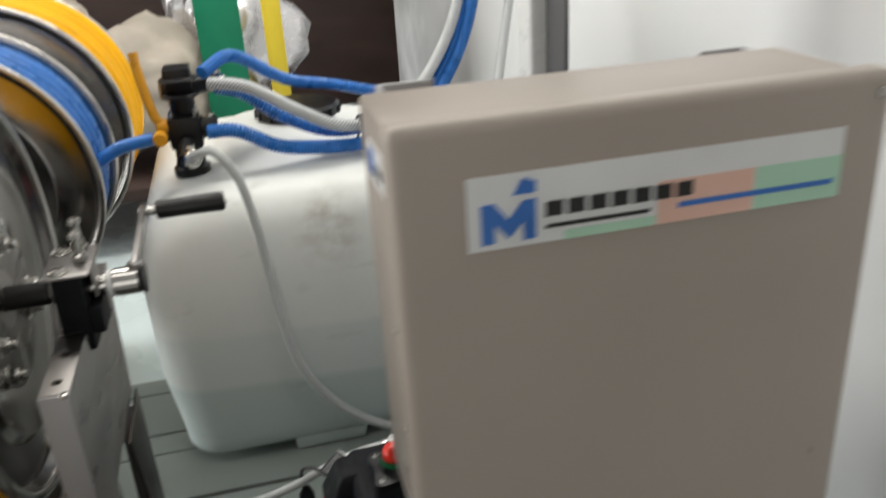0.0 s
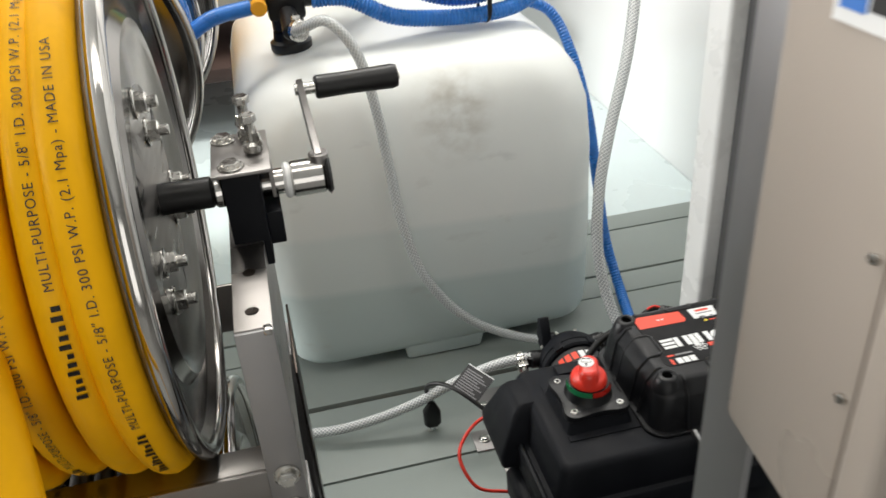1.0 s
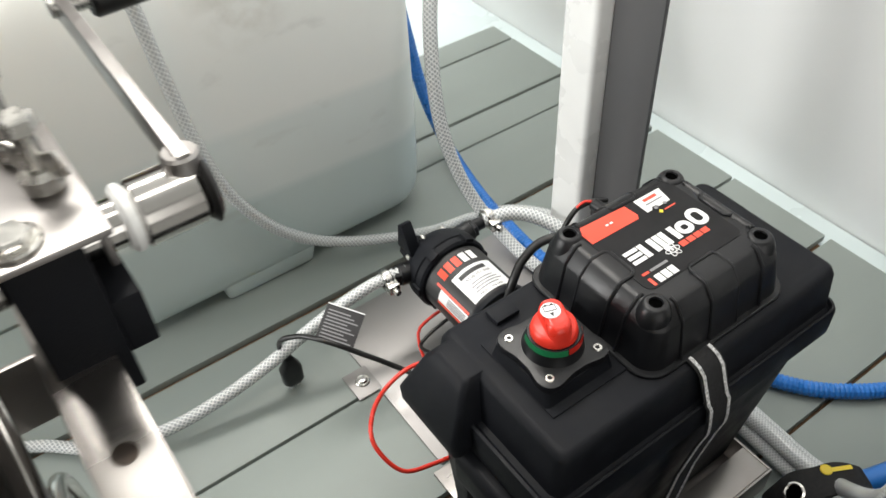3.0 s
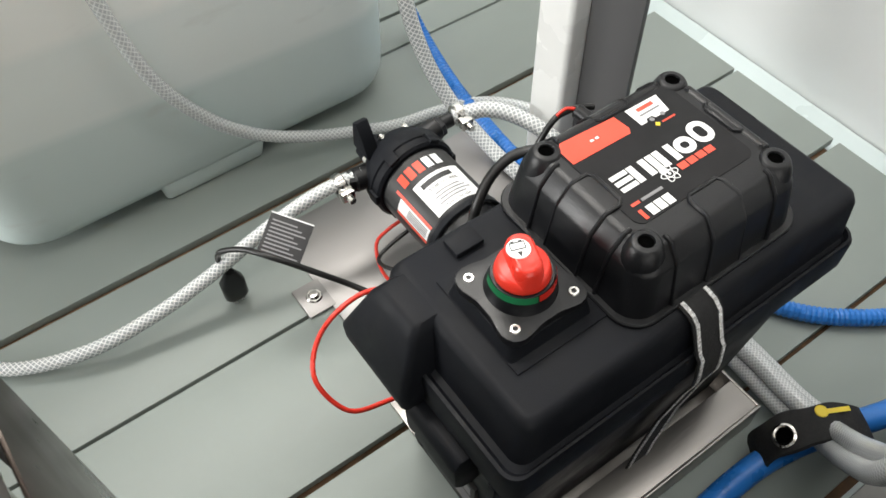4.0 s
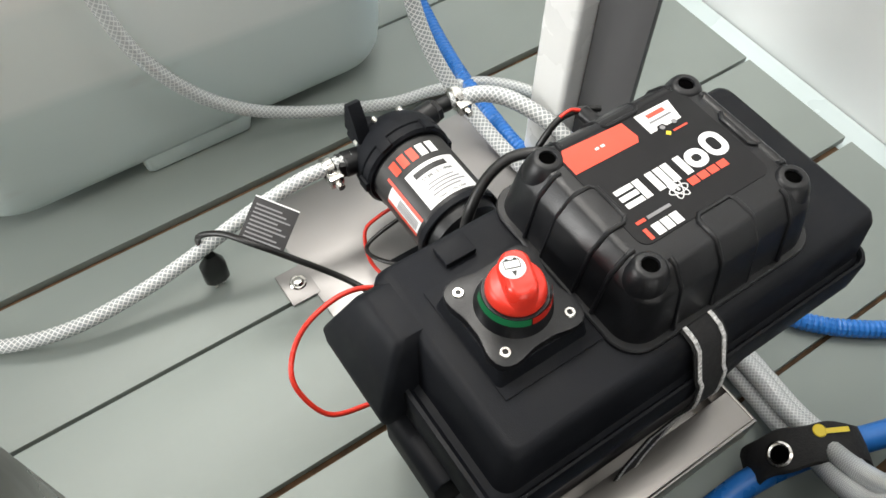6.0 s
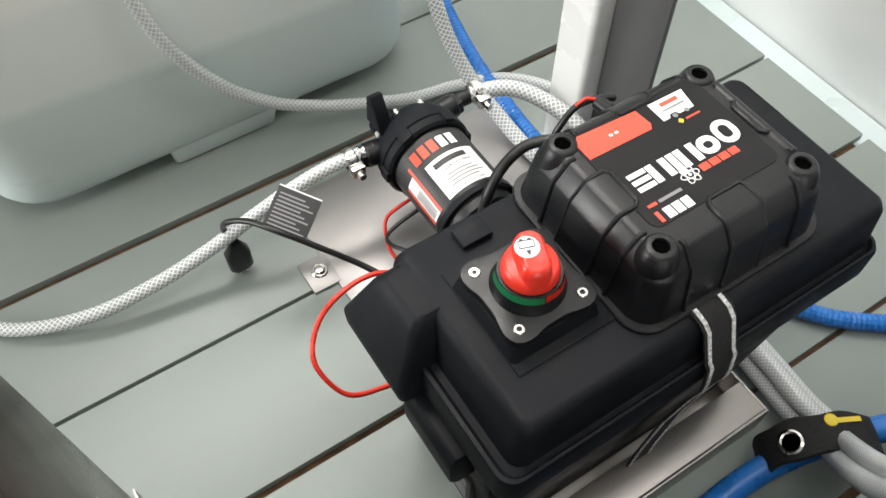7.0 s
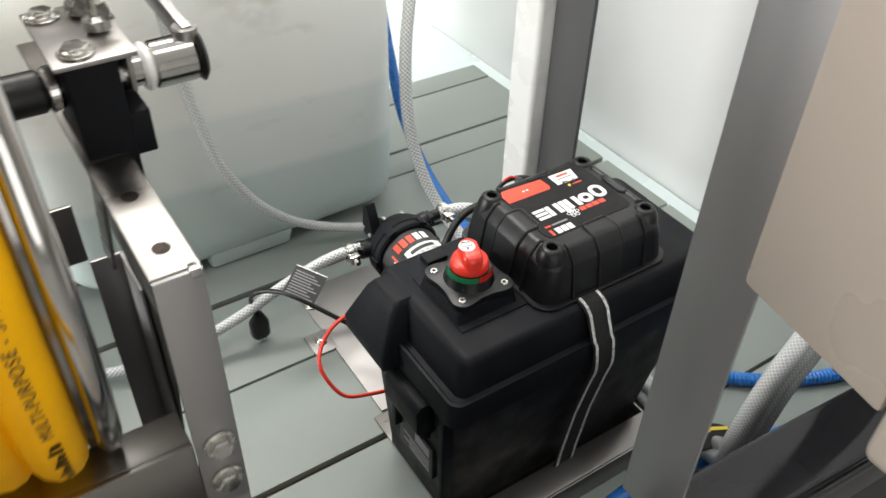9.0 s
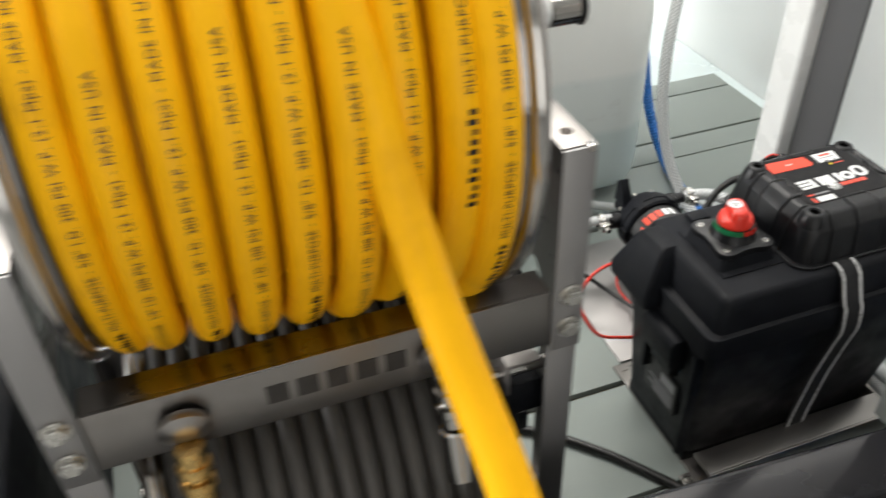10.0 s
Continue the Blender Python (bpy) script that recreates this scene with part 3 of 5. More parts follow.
def crank(reel, cy, cz):
    part("hub", join(bm_rod((0.15, cy, cz), (0.165, cy, cz), 0.010, 24), bm_rod((0.169, cy, cz), (0.197, cy, cz), 0.0145, 28)), CHROME, reel)
    part("washer", bm_rod((0.1635, cy, cz), (0.170, cy, cz), 0.0145, 24), WHITE, reel, "white plastic washer")
    part("cap", bm_rod((0.197, cy, cz), (0.2015, cy, cz), 0.0165, 24), RUBBER, reel)
    arm = part("crank_arm", join(moved(bm_box(-0.003, 0.003, -0.006, 0.152, -0.008, 0.008, 0.0012), Matrix.Translation((0.1935, cy, cz + 0.014)) @ Matrix.Rotation(radians(3), 4, "X")), bm_rod((0.1935, cy, cz + 0.008), (0.1935, cy, cz + 0.02), 0.008, 12)), STEEL, reel, "flat steel crank arm")
    hx = cz + 0.021
    part("handle_bolt", bm_rod((0.188, cy + 0.147, hx), (0.208, cy + 0.147, hx), 0.0055, 14), ZINC, arm)
    part("handle", bm_lathe([(0, 0), (0, 0.0095), (0.002, 0.0112), (0.03, 0.0108), (0.074, 0.0118), (0.079, 0.0105), (0.08, 0)], (0.207, cy + 0.147, hx), (1, 0.02, 0), 28), RUBBER, arm, "black ribbed grip")
    part("handle_screw", bm_rod((0.286, cy + 0.1485, hx), (0.2885, cy + 0.1485, hx), 0.0045, 12), ZINC, arm)


def bearing_plate(reel, cy, cz):
    zt = cz + 0.027
    plate = part("bearing_plate", join(bm_box(0.112, 0.156, cy - 0.04, cy + 0.038, zt, zt + 0.003, 0.0008), bm_box(0.1535, 0.1565, cy - 0.018, cy + 0.008, zt - 0.032, zt + 0.001, 0.0008)), STEEL, reel, "bent steel plate on the bearing")
    for dx, dy in ((0.127, -0.028), (0.122, 0.025)):
        part("bolt", join(bm_hex((dx, cy + dy, zt + 0.002), (dx, cy + dy, zt + 0.0085), 0.0075), bm_rod((dx, cy + dy, zt + 0.003), (dx, cy + dy, zt + 0.0045), 0.010, 18)), ZINC, plate)
    for dx, dy, h in ((0.145, -0.006, 0.028), (0.142, 0.020, 0.034)):
        part("wing_bolt", join(bm_rod((dx, cy + dy, zt + 0.002), (dx, cy + dy, zt + h), 0.004, 12), bm_hex((dx, cy + dy, zt + h), (dx, cy + dy, zt + h + 0.0065), 0.0065), bm_rod((dx, cy + dy, zt + 0.003), (dx, cy + dy, zt + 0.013), 0.0075, 16, 0.3)), ZINC, plate)
        for s in (-1, 1):
            part("wing", moved(bm_box(-0.001, 0.001, 0.004, 0.016, 0.002, 0.012, 0.0009), Matrix.Translation((dx, cy + dy, zt + 0.005)) @ Matrix.Rotation(radians(35 if s > 0 else 215), 4, "Z") @ Matrix.Rotation(radians(22), 4, "X")), ZINC, plate)


def side_frame(reel, x_out, s, z_top, z_bot, y0=0.932, y1=1.225, web_low=None):
    """A folded steel side: web, top flange with holes, front and rear flanges."""
    t, w = 0.003, 0.026
    xi = x_out - s * w
    a, b = min(x_out, xi), max(x_out, xi)
    wa, wb = (x_out - t, x_out) if s > 0 else (x_out, x_out + t)
    top = bm_box(a, b, y0 + 0.002, y1, z_top - t, z_top, 0.0011)
    side = part("side_plate", bm_prism([(y0 + 0.001, z_top - 0.001), (y1 - 0.001, z_top - 0.001), (y1 - 0.03, z_bot + 0.03), (y0 + 0.08, z_bot + 0.03), (y0 + 0.05, z_bot), (y0 + 0.001, z_bot)], "x", wa, wb, 0.0009), STEEL, reel, "folded brushed steel side plate")
    part("top_flange", top, STEEL_X, side)
    part("front_flange", bm_box(a, b, y0 - 0.001, y0 + 0.002, z_bot, z_top - 0.001, 0.001), POST, side)
    part("weld", bm_box(x_out - s * 0.004 - 0.003, x_out - s * 0.004 + 0.003, y0 - 0.002, y0 + 0.005, z_top - 0.005, z_top + 0.0005, 0.0015), CHROME, side)
    for yy in (0.955, 1.006, 1.15):
        # flat discs; the shade inside each hole is put into the colour
        part("hole", bm_lathe([(0, 0), (0, 0.0046), (0.0005, 0.0048), (0.0005, 0.0)], ((a + b) / 2, yy, z_top - 0.0001), (0, 0, 1), 20), DIMMED_STEEL, side)
    return side


upper = reel_with_frame(RC, "stainless steel hose reel wound with yellow hose on a folded frame")
crank(upper, RC[1], RC[2])
bearing_plate(upper, RC[1], RC[2])
for x_out, s in ((0.140, 1), (-0.262, -1)):
    sf = side_frame(upper, x_out, s, 0.637, 0.447)
    for zz, yy in ((0.505, 0), (0.472, 0)):
        q = Vector((x_out - s * 0.012, 0.931, zz))
        part("bolt", join(bm_hex(q, q - Vector((0, 0.007, 0)), 0.0075), bm_rod(q, q - Vector((0, 0.002, 0)), 0.010, 18)), ZINC, sf)
    part("cross_brace", bm_prism([(1.10, 0.62), (1.13, 0.62), (1.215, 0.45), (1.185, 0.45)], "x", x_out - s * 0.012, x_out - s * 0.009), STEEL, sf)
front_bar = part("front_bar", bm_box(-0.236, 0.114, 0.935, 0.9385, 0.452, 0.508, 0.001), STEEL_X, upper, "wide brushed steel cross bar with a stamped maker's mark")
part("bar_lip", bm_box(-0.236, 0.114, 0.9385, 0.965, 0.5045, 0.508, 0.001), STEEL_X, front_bar)
part("rear_bar", bm_box(-0.236, 0.114, 1.205, 1.209, 0.452, 0.508, 0.001), STEEL_X, upper)
for k in range(5):
    part("stamped_mark", bm_box(-0.112 + 0.0225 * k, -0.096 + 0.0225 * k, 0.9345, 0.9352, 0.472, 0.490), STAMP, front_bar)
# inlet fittings on the cross bar
for fx, mat in ((-0.172, BRASS), (0.022, CHROME)):
    fit_ = thing("hose_fitting", (fx, 0.925, 0.45), "brass hose coupling below a steel cross bar" if mat is BRASS else "polished steel hose coupling below a cross bar", "hose fitting")
    part("swivel", bm_lathe([(0, 0), (0, 0.0165), (0.003, 0.0190), (0.008, 0.0190), (0.011, 0.0125), (0.013, 0)], (fx, 0.934, 0.480), (0, -1, -0.25), 28), STEEL, fit_)
    part("barrel", bm_lathe([(0, 0), (0, 0.011), (0.012, 0.011), (0.013, 0.013), (0.02, 0.013), (0.021, 0.010), (0.026, 0.010), (0.027, 0.013), (0.034, 0.013), (0.036, 0.011), (0.045, 0.011), (0.045, 0)], (fx, 0.918, 0.470), (0, -0.25, -1), 20), mat, fit_)
    part("ferrule", bm_rod((fx, 0.906, 0.424), (fx, 0.895, 0.375), 0.014, 20), GREY_HOSE if mat is BRASS else CHROME, fit_)

lower = reel_with_frame(RL, "stainless steel hose reel wound with dark grey hose, beneath another reel")
for x_out, s in ((0.140, 1), (-0.262, -1)):
    sf = part("leg", join(bm_box(min(x_out, x_out - s * 0.026), max(x_out, x_out - s * 0.026), 0.936, 0.939, 0.0, 0.449, 0.001), bm_box(x_out - 0.0015, x_out + 0.0015, 0.938, 1.0, 0.0, 0.449, 0.001)), POST, lower, "folded steel leg standing on the deck")
    part("leg", join(bm_box(min(x_out, x_out - s * 0.026), max(x_out, x_out - s * 0.026), 1.205, 1.208, 0.0, 0.449, 0.001), bm_box(x_out - 0.0015, x_out + 0.0015, 1.15, 1.206, 0.0, 0.449, 0.001)), POST, lower)
    part("rail", bm_box(min(x_out, x_out - s * 0.026), max(x_out, x_out - s * 0.026), 0.939, 1.205, 0.178, 0.181, 0.001), STEEL, lower)
part("gusset", bm_prism([(1.095, 0.468), (1.20, 0.476), (1.222, 0.12), (1.200, 0.12)], "x", 0.1425, 0.1450, 0.0006), DIMMED_STEEL, lower, "steel gusset plate with dark reflections put into its colour")
part("gusset_tab", join(bm_box(0.1452, 0.1475, 1.185, 1.235, 0.08, 0.135, 0.0008), bm_hex((0.1475, 1.212, 0.11), (0.1545, 1.212, 0.11), 0.0085)), STEEL, lower)
brk = part("bracket", join(bm_box(0.085, 0.116, 0.95, 0.99, 0.418, 0.421, 0.001), bm_box(0.085, 0.088, 0.95, 0.99, 0.385, 0.42, 0.001)), STEEL, lower)
part("bracket_bolt", bm_rod((0.075, 0.965, 0.40), (0.135, 0.965, 0.40), 0.006, 16), CHROME, brk)
part("rub_block", bm_box(0.09, 0.125, 0.96, 1.0, 0.345, 0.383, 0.002), BLACK_MATT, brk)

# added dark block where the area left of the reel reads dark
case = thing("dark_filler_block", (-0.5, 1.2, 0), "dark lidded block added to fill the dark area beside the hose reel", "case")
part("body", bm_loft([(0.0, -0.70, -0.335, 0.93, 1.50, 0.02), (0.005, -0.705, -0.33, 0.925, 1.505, 0.022), (0.33, -0.71, -0.325, 0.92, 1.51, 0.022)], 4), BLACK_MATT, case)
part("lid", bm_loft([(0.331, -0.716, -0.319, 0.914, 1.516, 0.024), (0.39, -0.712, -0.323, 0.918, 1.512, 0.024), (0.40, -0.70, -0.335, 0.93, 1.50, 0.02)], 4), BLACK_MATT, case)
part("latch", bm_box(-0.56, -0.50, 0.904, 0.916, 0.29, 0.36, 0.003), BLACK, case)

# yellow hose, wound in two layers, with its free end hanging in front
TURNS = 9
outer = coil_path("x", RC, -0.190, 0.0495, 0.191, TURNS, 0.004, 5, phase=-80, taper=0.02)
tail = [(-0.027, 0.925, 0.76), (-0.018, 0.885, 0.68), (-0.010, 0.845, 0.62), (-0.003, 0.80, 0.577), (0.002, 0.76, 0.545), (0.006, 0.70, 0.49), (0.008, 0.64, 0.40), (0.008, 0.60, 0.20), (0.0, 0.58, -0.2), (0.0, 0.5, -0.60), (0.1, 0.2, -0.685)]
yellow = thing("rubber_hose", (-0.06, 1.08, 0.47), "bright yellow printed rubber hose wound on a steel reel", "hose")
part("winding", bm_tube(outer, HOSE_R, 14), YELLOW_HOSE, yellow, shade=80)
part("inner_winding", bm_tube(coil_path("x", RC, -0.192, 0.048, 0.164, 9.5, 0.003, 9, phase=60, step=10, taper=0.02), HOSE_R, 10), YELLOW_HOSE, yellow, shade=80)
part("free_end", bm_tube(smooth_path([tuple(coil_path("x", RC, -0.050, -0.030, 0.217, 0.25, 0, 1, phase=25, step=15)[-k - 1]) for k in range(4)] + tail, 0.01), HOSE_R, 14), YELLOW_HOSE, yellow, shade=80)


def wrap_on_hose(bm, turn, a0, phi0):
    """Bend flat words (u along, v up) onto one turn of the hose."""
    rad = 0.191
    for v in bm.verts:
        u, w = v.co.x, v.co.y
        a = a0 + u / (rad + HOSE_R)
        f = (math.degrees(a) + 80) / 360
        x = -0.190 + 0.2395 * min(1.0, max(0.0, (turn + f - 0.4) / (TURNS - 1.5)))
        phi = phi0 - w / HOSE_R
        i = int(turn + f)
        r = rad + WOB(turn + f) + (HOSE_R + 0.0006) * math.cos(phi)
        v.co = (x + (HOSE_R + 0.0006) * math.sin(phi), RC[1] - r * math.cos(a), RC[2] + r * math.sin(a))
    return bm


_rnd = random.Random(5)
_offs = [_rnd.uniform(-1, 1) for _ in range(TURNS + 3)]


def WOB(turn):
    i = int(turn)
    f = turn - i
    f = f * f * (3 - 2 * f)
    return 0.004 * (_offs[i] * (1 - f) + _offs[i + 1] * f) - 0.02 * (1 - turn / TURNS)


LONG = 'MULTI-PURPOSE - 5/8" I.D. 300 PSI W.P. (2.1 Mpa) - MADE IN USA'
for turn, a0 in ((8, -53), (7, -24), (6, -70), (5, -79), (4, -60), (3, -76), (2, -68), (1, -79), (0, -62)):
    words = text_bm(LONG, 0.0074, pose(0, 0, 0), align="LEFT", spacing=1.16)
    bmesh.ops.subdivide_edges(words, edges=[e for e in words.edges if e.calc_length() > 0.004], cuts=1)
    part("lettering", wrap_on_hose(words, turn, radians(a0) + 0.66, 0.08), BLACK_PRINT, yellow, shade=0)
    for k in range(11):
        mark = bm_box(0.0062 * k, 0.0062 * k + 0.0034, -0.0030, 0.0032 - 0.0014 * ((k * 7) % 3), 0, 0.0002)
        part("printed_mark", wrap_on_hose(mark, turn, radians(a0) + 0.30, 0.08), BLACK_PRINT, yellow, shade=0)

grey_hose = solo("rubber_hose", bm_tube(coil_path("x", RL, -0.194, 0.050, 0.175, 14, 0.003, 12, step=9), 0.0095, 12), GREY_HOSE, "dark grey rubber hose wound tightly on the lower reel", "hose", shade=80)

# reels further back, with blue and yellow hose
BC = (-0.168, 1.9, 0.60)
back_reel = thing("hose_reel", (-0.168, 1.9, 0.37), "steel hose reel wound with blue hose beside the tank", "hose reel")
hose_reel_drum(back_reel, "y", BC, 1.70, 1.90, 0.24, 0.10)
part("axle", bm_rod((BC[0], 1.62, BC[2]), (BC[0], 2.32, BC[2]), 0.012, 18), CHROME, back_reel)
part("stand", join(bm_box(-0.21, -0.125, 1.655, 1.665, 0.0, 0.62, 0.002), bm_box(-0.21, -0.125, 1.925, 1.935, 0.0, 0.62, 0.002), bm_box(-0.21, -0.125, 1.655, 1.935, 0.0, 0.01, 0.002)), STEEL, back_reel)
solo("rubber_hose", bm_tube(coil_path("y", BC, 1.722, 1.878, 0.222, 6, 0.003, 3, step=8), 0.0128, 12), BLUE_HOSE, "blue hose wound on a steel reel", "hose", shade=80)
far_reel = thing("hose_reel", (-0.15, 2.15, 0.37), "steel hose reel wound with yellow hose behind the blue one", "hose reel")
hose_reel_drum(far_reel, "y", (-0.15, 2.15, 0.62), 1.985, 2.26, 0.25, 0.10)
part("stand", join(bm_box(-0.19, -0.11, 1.945, 1.955, 0.0, 0.64, 0.002), bm_box(-0.19, -0.11, 2.30, 2.31, 0.0, 0.64, 0.002), bm_box(-0.19, -0.11, 1.945, 2.31, -0.01, 0.004, 0.002)), STEEL, far_reel)
solo("rubber_hose", bm_tube(coil_path("y", (-0.15, 2.15, 0.62), 2.005, 2.24, 0.24, 8, 0.004, 4, step=8), 0.0142, 12), YELLOW_HOSE, "yellow hose wound on a steel reel further back", "hose", shade=80)

# ---- pump ----
PX, PZ, PR = 0.556, 0.108, 0.046
plate = thing("pump_plate", (0.56, 1.44, 0), "thin stainless mounting plate screwed to the deck under the pump", "plate")
part("sheet", join(bm_box(0.415, 0.735, 1.262, 1.54, 0.0005, 0.0035, 0.001), bm_box(0.385, 0.42, 1.40, 1.445, 0.0005, 0.004, 0.001)), PLATE, plate)
for sx, sy in ((0.404, 1.424), (0.425, 1.50)):
    part("screw", join(bm_rod((sx, sy, 0.003), (sx, sy, 0.006), 0.010, 18), bm_lathe([(0, 0.007), (0.003, 0.005), (0.004, 0)], (sx, sy, 0.006), (0, 0, 1), 16)), ZINC, plate)
pump = thing("pump", (PX, 1.40, 0.004), "black diaphragm pump with a red and white printed label", "pump")
part("motor", bm_lathe([(0, 0), (0, 0.030), (0.006, 0.040), (0.02, 0.0425), (0.022, PR), (0.03, PR), (0.115, PR), (0.115, 0)], (PX, 1.309, PZ), (0, 1, 0), 48), BLACK, pump)
part("motor_band", bm_lathe([(0, PR + 0.0003), (0.001, PR + 0.002), (0.008, PR + 0.002), (0.009, PR + 0.0003)], (PX, 1.326, PZ), (0, 1, 0), 48), BLACK_MATT, pump)
head = part("head", join(bm_lathe([(0, 0), (0, 0.050), (0.003, 0.0530), (0.012, 0.0530), (0.0135, 0.0512), (0.015, 0.0530), (0.027, 0.0525), (0.036, 0.049), (0.046, 0.043), (0.052, 0.037), (0.053, 0)], (PX, 1.423, PZ), (0, 1, 0), 40), bm_rod((PX - 0.022, 1.468, PZ + 0.012), (PX - 0.022, 1.492, PZ + 0.018), 0.017, 20), bm_prism([(1.456, PZ + 0.03), (1.488, PZ + 0.03), (1.484, PZ + 0.068), (1.476, PZ + 0.072), (1.466, PZ + 0.055)], "x", PX - 0.042, PX - 0.026, 0.002)), BLACK_MATT, pump, "black finned pump head")
for k in range(5):
    a = radians(200 - 45 * k)
    q = Vector((PX + 0.041 * math.cos(a), 1.462, PZ + 0.041 * math.sin(a)))
    part("screw", bm_rod(q, q + Vector((0, 0.012, 0)), 0.004, 10), ZINC, head)
for k in range(6):
    a = radians(30 + 60 * k)
    part("lug", moved(bm_box(-0.007, 0.007, 0.0, 0.015, 0.050, 0.0555, 0.0015), Matrix.Translation((PX, 1.4235, PZ)) @ Matrix.Rotation(a, 4, "Y")), BLACK_MATT, head)
for s, yy in ((-1, 1.462), (1, 1.474)):
    xr = PX + s * 0.045
    port = part("port", join(bm_rod((xr - s * 0.015, yy - 0.005, PZ + 0.006), (xr + s * 0.018, yy - 0.002, PZ + 0.008), 0.0145, 18), bm_hex((xr + s * 0.014, yy - 0.002, PZ + 0.007), (xr + s * 0.024, yy, PZ + 0.008), 0.014), bm_rod((xr + s * 0.02, yy, PZ + 0.008), (xr + s * 0.04, yy, PZ + 0.008), 0.009, 16)), BLACK, pump)
    cx = xr + s * (0.034 if s < 0 else 0.05)
    part("hose_clamp", join(bm_rod((cx - 0.006, yy, PZ + 0.009), (cx + 0.006, yy, PZ + 0.009), 0.0145, 22), bm_box(cx - 0.008, cx + 0.008, yy - 0.022, yy - 0.010, PZ + 0.002, PZ + 0.016, 0.002), bm_rod((cx, yy - 0.03, PZ + 0.009), (cx, yy + 0.0, PZ + 0.009), 0.0045, 8)), ZINC, port, "steel worm-drive clamp")
part("foot_bracket", join(bm_box(PX - 0.05, PX + 0.05, 1.30, 1.39, 0.0042, 0.009, 0.001), bm_box(PX - 0.02, PX + 0.02, 1.31, 1.38, 0.008, 0.075, 0.003)), BLACK_MATT, pump)


def on_motor(bm, r):
    """Bend a flat label (u round, v along the axis) onto the motor."""
    for v in bm.verts:
        a = v.co.x / PR - 0.10
        rr = r + v.co.z
        v.co = (PX + rr * math.sin(a), 1.382 + v.co.y, PZ + rr * math.cos(a))
    return bm


def label_sheet(u0, u1, v0, v1, h=0.0):
    bm = bmesh.new()
    n = 16
    rows = [[bm.verts.new((u0 + (u1 - u0) * k / n, v, h)) for k in range(n + 1)] for v in (v0, v1)]
    for k in range(n):
        bm.faces.new((rows[0][k], rows[0][k + 1], rows[1][k + 1], rows[1][k]))
    return bm


lab = part("label", on_motor(label_sheet(-0.062, 0.05, -0.045, 0.038), PR + 0.0005), BLACK_PRINT, pump, "black, red and white printed motor label")
part("label_field", on_motor(join(label_sheet(-0.026, 0.034, -0.043, 0.006), label_sheet(-0.058, -0.043, -0.043, 0.012)), PR + 0.0009), WHITE_PRINT, lab)
part("label_stripe", on_motor(join(label_sheet(-0.0425, -0.039, -0.043, 0.022), label_sheet(-0.062, -0.0585, -0.043, 0.012)), PR + 0.0009), RED_PRINT, lab)
part("logo_bar", on_motor(join(*[label_sheet(-0.032 + 0.0115 * k, -0.0235 + 0.0115 * k, 0.014, 0.030) for k in range(3)]), PR + 0.0009), RED_PRINT, lab)
part("logo_bar", on_motor(join(*[label_sheet(0.0025 + 0.0115 * k, 0.011 + 0.0115 * k, 0.014, 0.030) for k in range(2)]), PR + 0.0009), WHITE_PRINT, lab)
part("logo_bar", on_motor(label_sheet(-0.018, 0.020, -0.006, 0.001), PR + 0.0012), BLACK_PRINT, lab)


def motor_words(s, size, u, v):
    t = text_bm(s, size, pose(u, v, 0))
    return part("label_words", on_motor(t, PR + 0.0013), BLACK_PRINT, lab, shade=0)


motor_words("5538-1E1-94A", 0.0062, 0.004, -0.0115)
motor_words("Made in the USA", 0.0048, 0.004, -0.039)
for k in range(4):
    part("print_bar", on_motor(label_sheet(-0.012 - 0.003 * (k % 2), 0.018 + 0.004 * (k % 3), -0.0205 - 0.0045 * k, -0.0189 - 0.0045 * k), PR + 0.0013), GREY_PRINT, lab)
for k in range(5):
    part("print_bar", on_motor(label_sheet(-0.0555 + 0.0022 * k, -0.0543 + 0.0022 * k, -0.040, -0.005), PR + 0.0013), GREY_PRINT, lab)

# ---- battery box ----
box = thing("battery_box", (0.56, 1.14, 0.02), "black grained plastic battery box with a strapped lid", "battery box")
part("body", bm_loft([(0.024, 0.396, 0.690, 1.066, 1.206, 0.018), (0.028, 0.393, 0.693, 1.063, 1.209, 0.018), (0.236, 0.378, 0.733, 1.043, 1.222, 0.02)], 5), BLACK_MATT, box)
part("lid", join(
    bm_loft([(0.232, 0.374, 0.741, 1.036, 1.226, 0.014), (0.234, 0.371, 0.744, 1.033, 1.229, 0.014), (0.262, 0.371, 0.744, 1.033, 1.229, 0.014), (0.2665, 0.3725, 0.7425, 1.0345, 1.2275, 0.014), (0.267, 0.3755, 0.740, 1.0365, 1.2255, 0.013),
             (0.263, 0.379, 0.738, 1.0385, 1.2225, 0.012), (0.2655, 0.384, 0.7395, 1.042, 1.219, 0.012), (0.304, 0.390, 0.738, 1.046, 1.215, 0.011), (0.310, 0.393, 0.736, 1.049, 1.212, 0.010), (0.3125, 0.398, 0.732, 1.053, 1.208, 0.008)], 5),
    bm_loft([(0.236, 0.352, 0.42, 1.138, 1.227, 0.006), (0.252, 0.351, 0.42, 1.138, 1.227, 0.006), (0.300, 0.370, 0.42, 1.150, 1.209, 0.006), (0.309, 0.375, 0.418, 1.153, 1.203, 0.006), (0.3122, 0.380, 0.416, 1.156, 1.199, 0.005)], 4),
    bm_loft([(0.236, 0.70, 0.752, 1.136, 1.222, 0.006), (0.262, 0.70, 0.750, 1.138, 1.220, 0.006), (0.300, 0.70, 0.741, 1.146, 1.209, 0.006), (0.3122, 0.70, 0.734, 1.152, 1.203, 0.005)], 4)), BLACK_MATT, box, "stepped black lid")
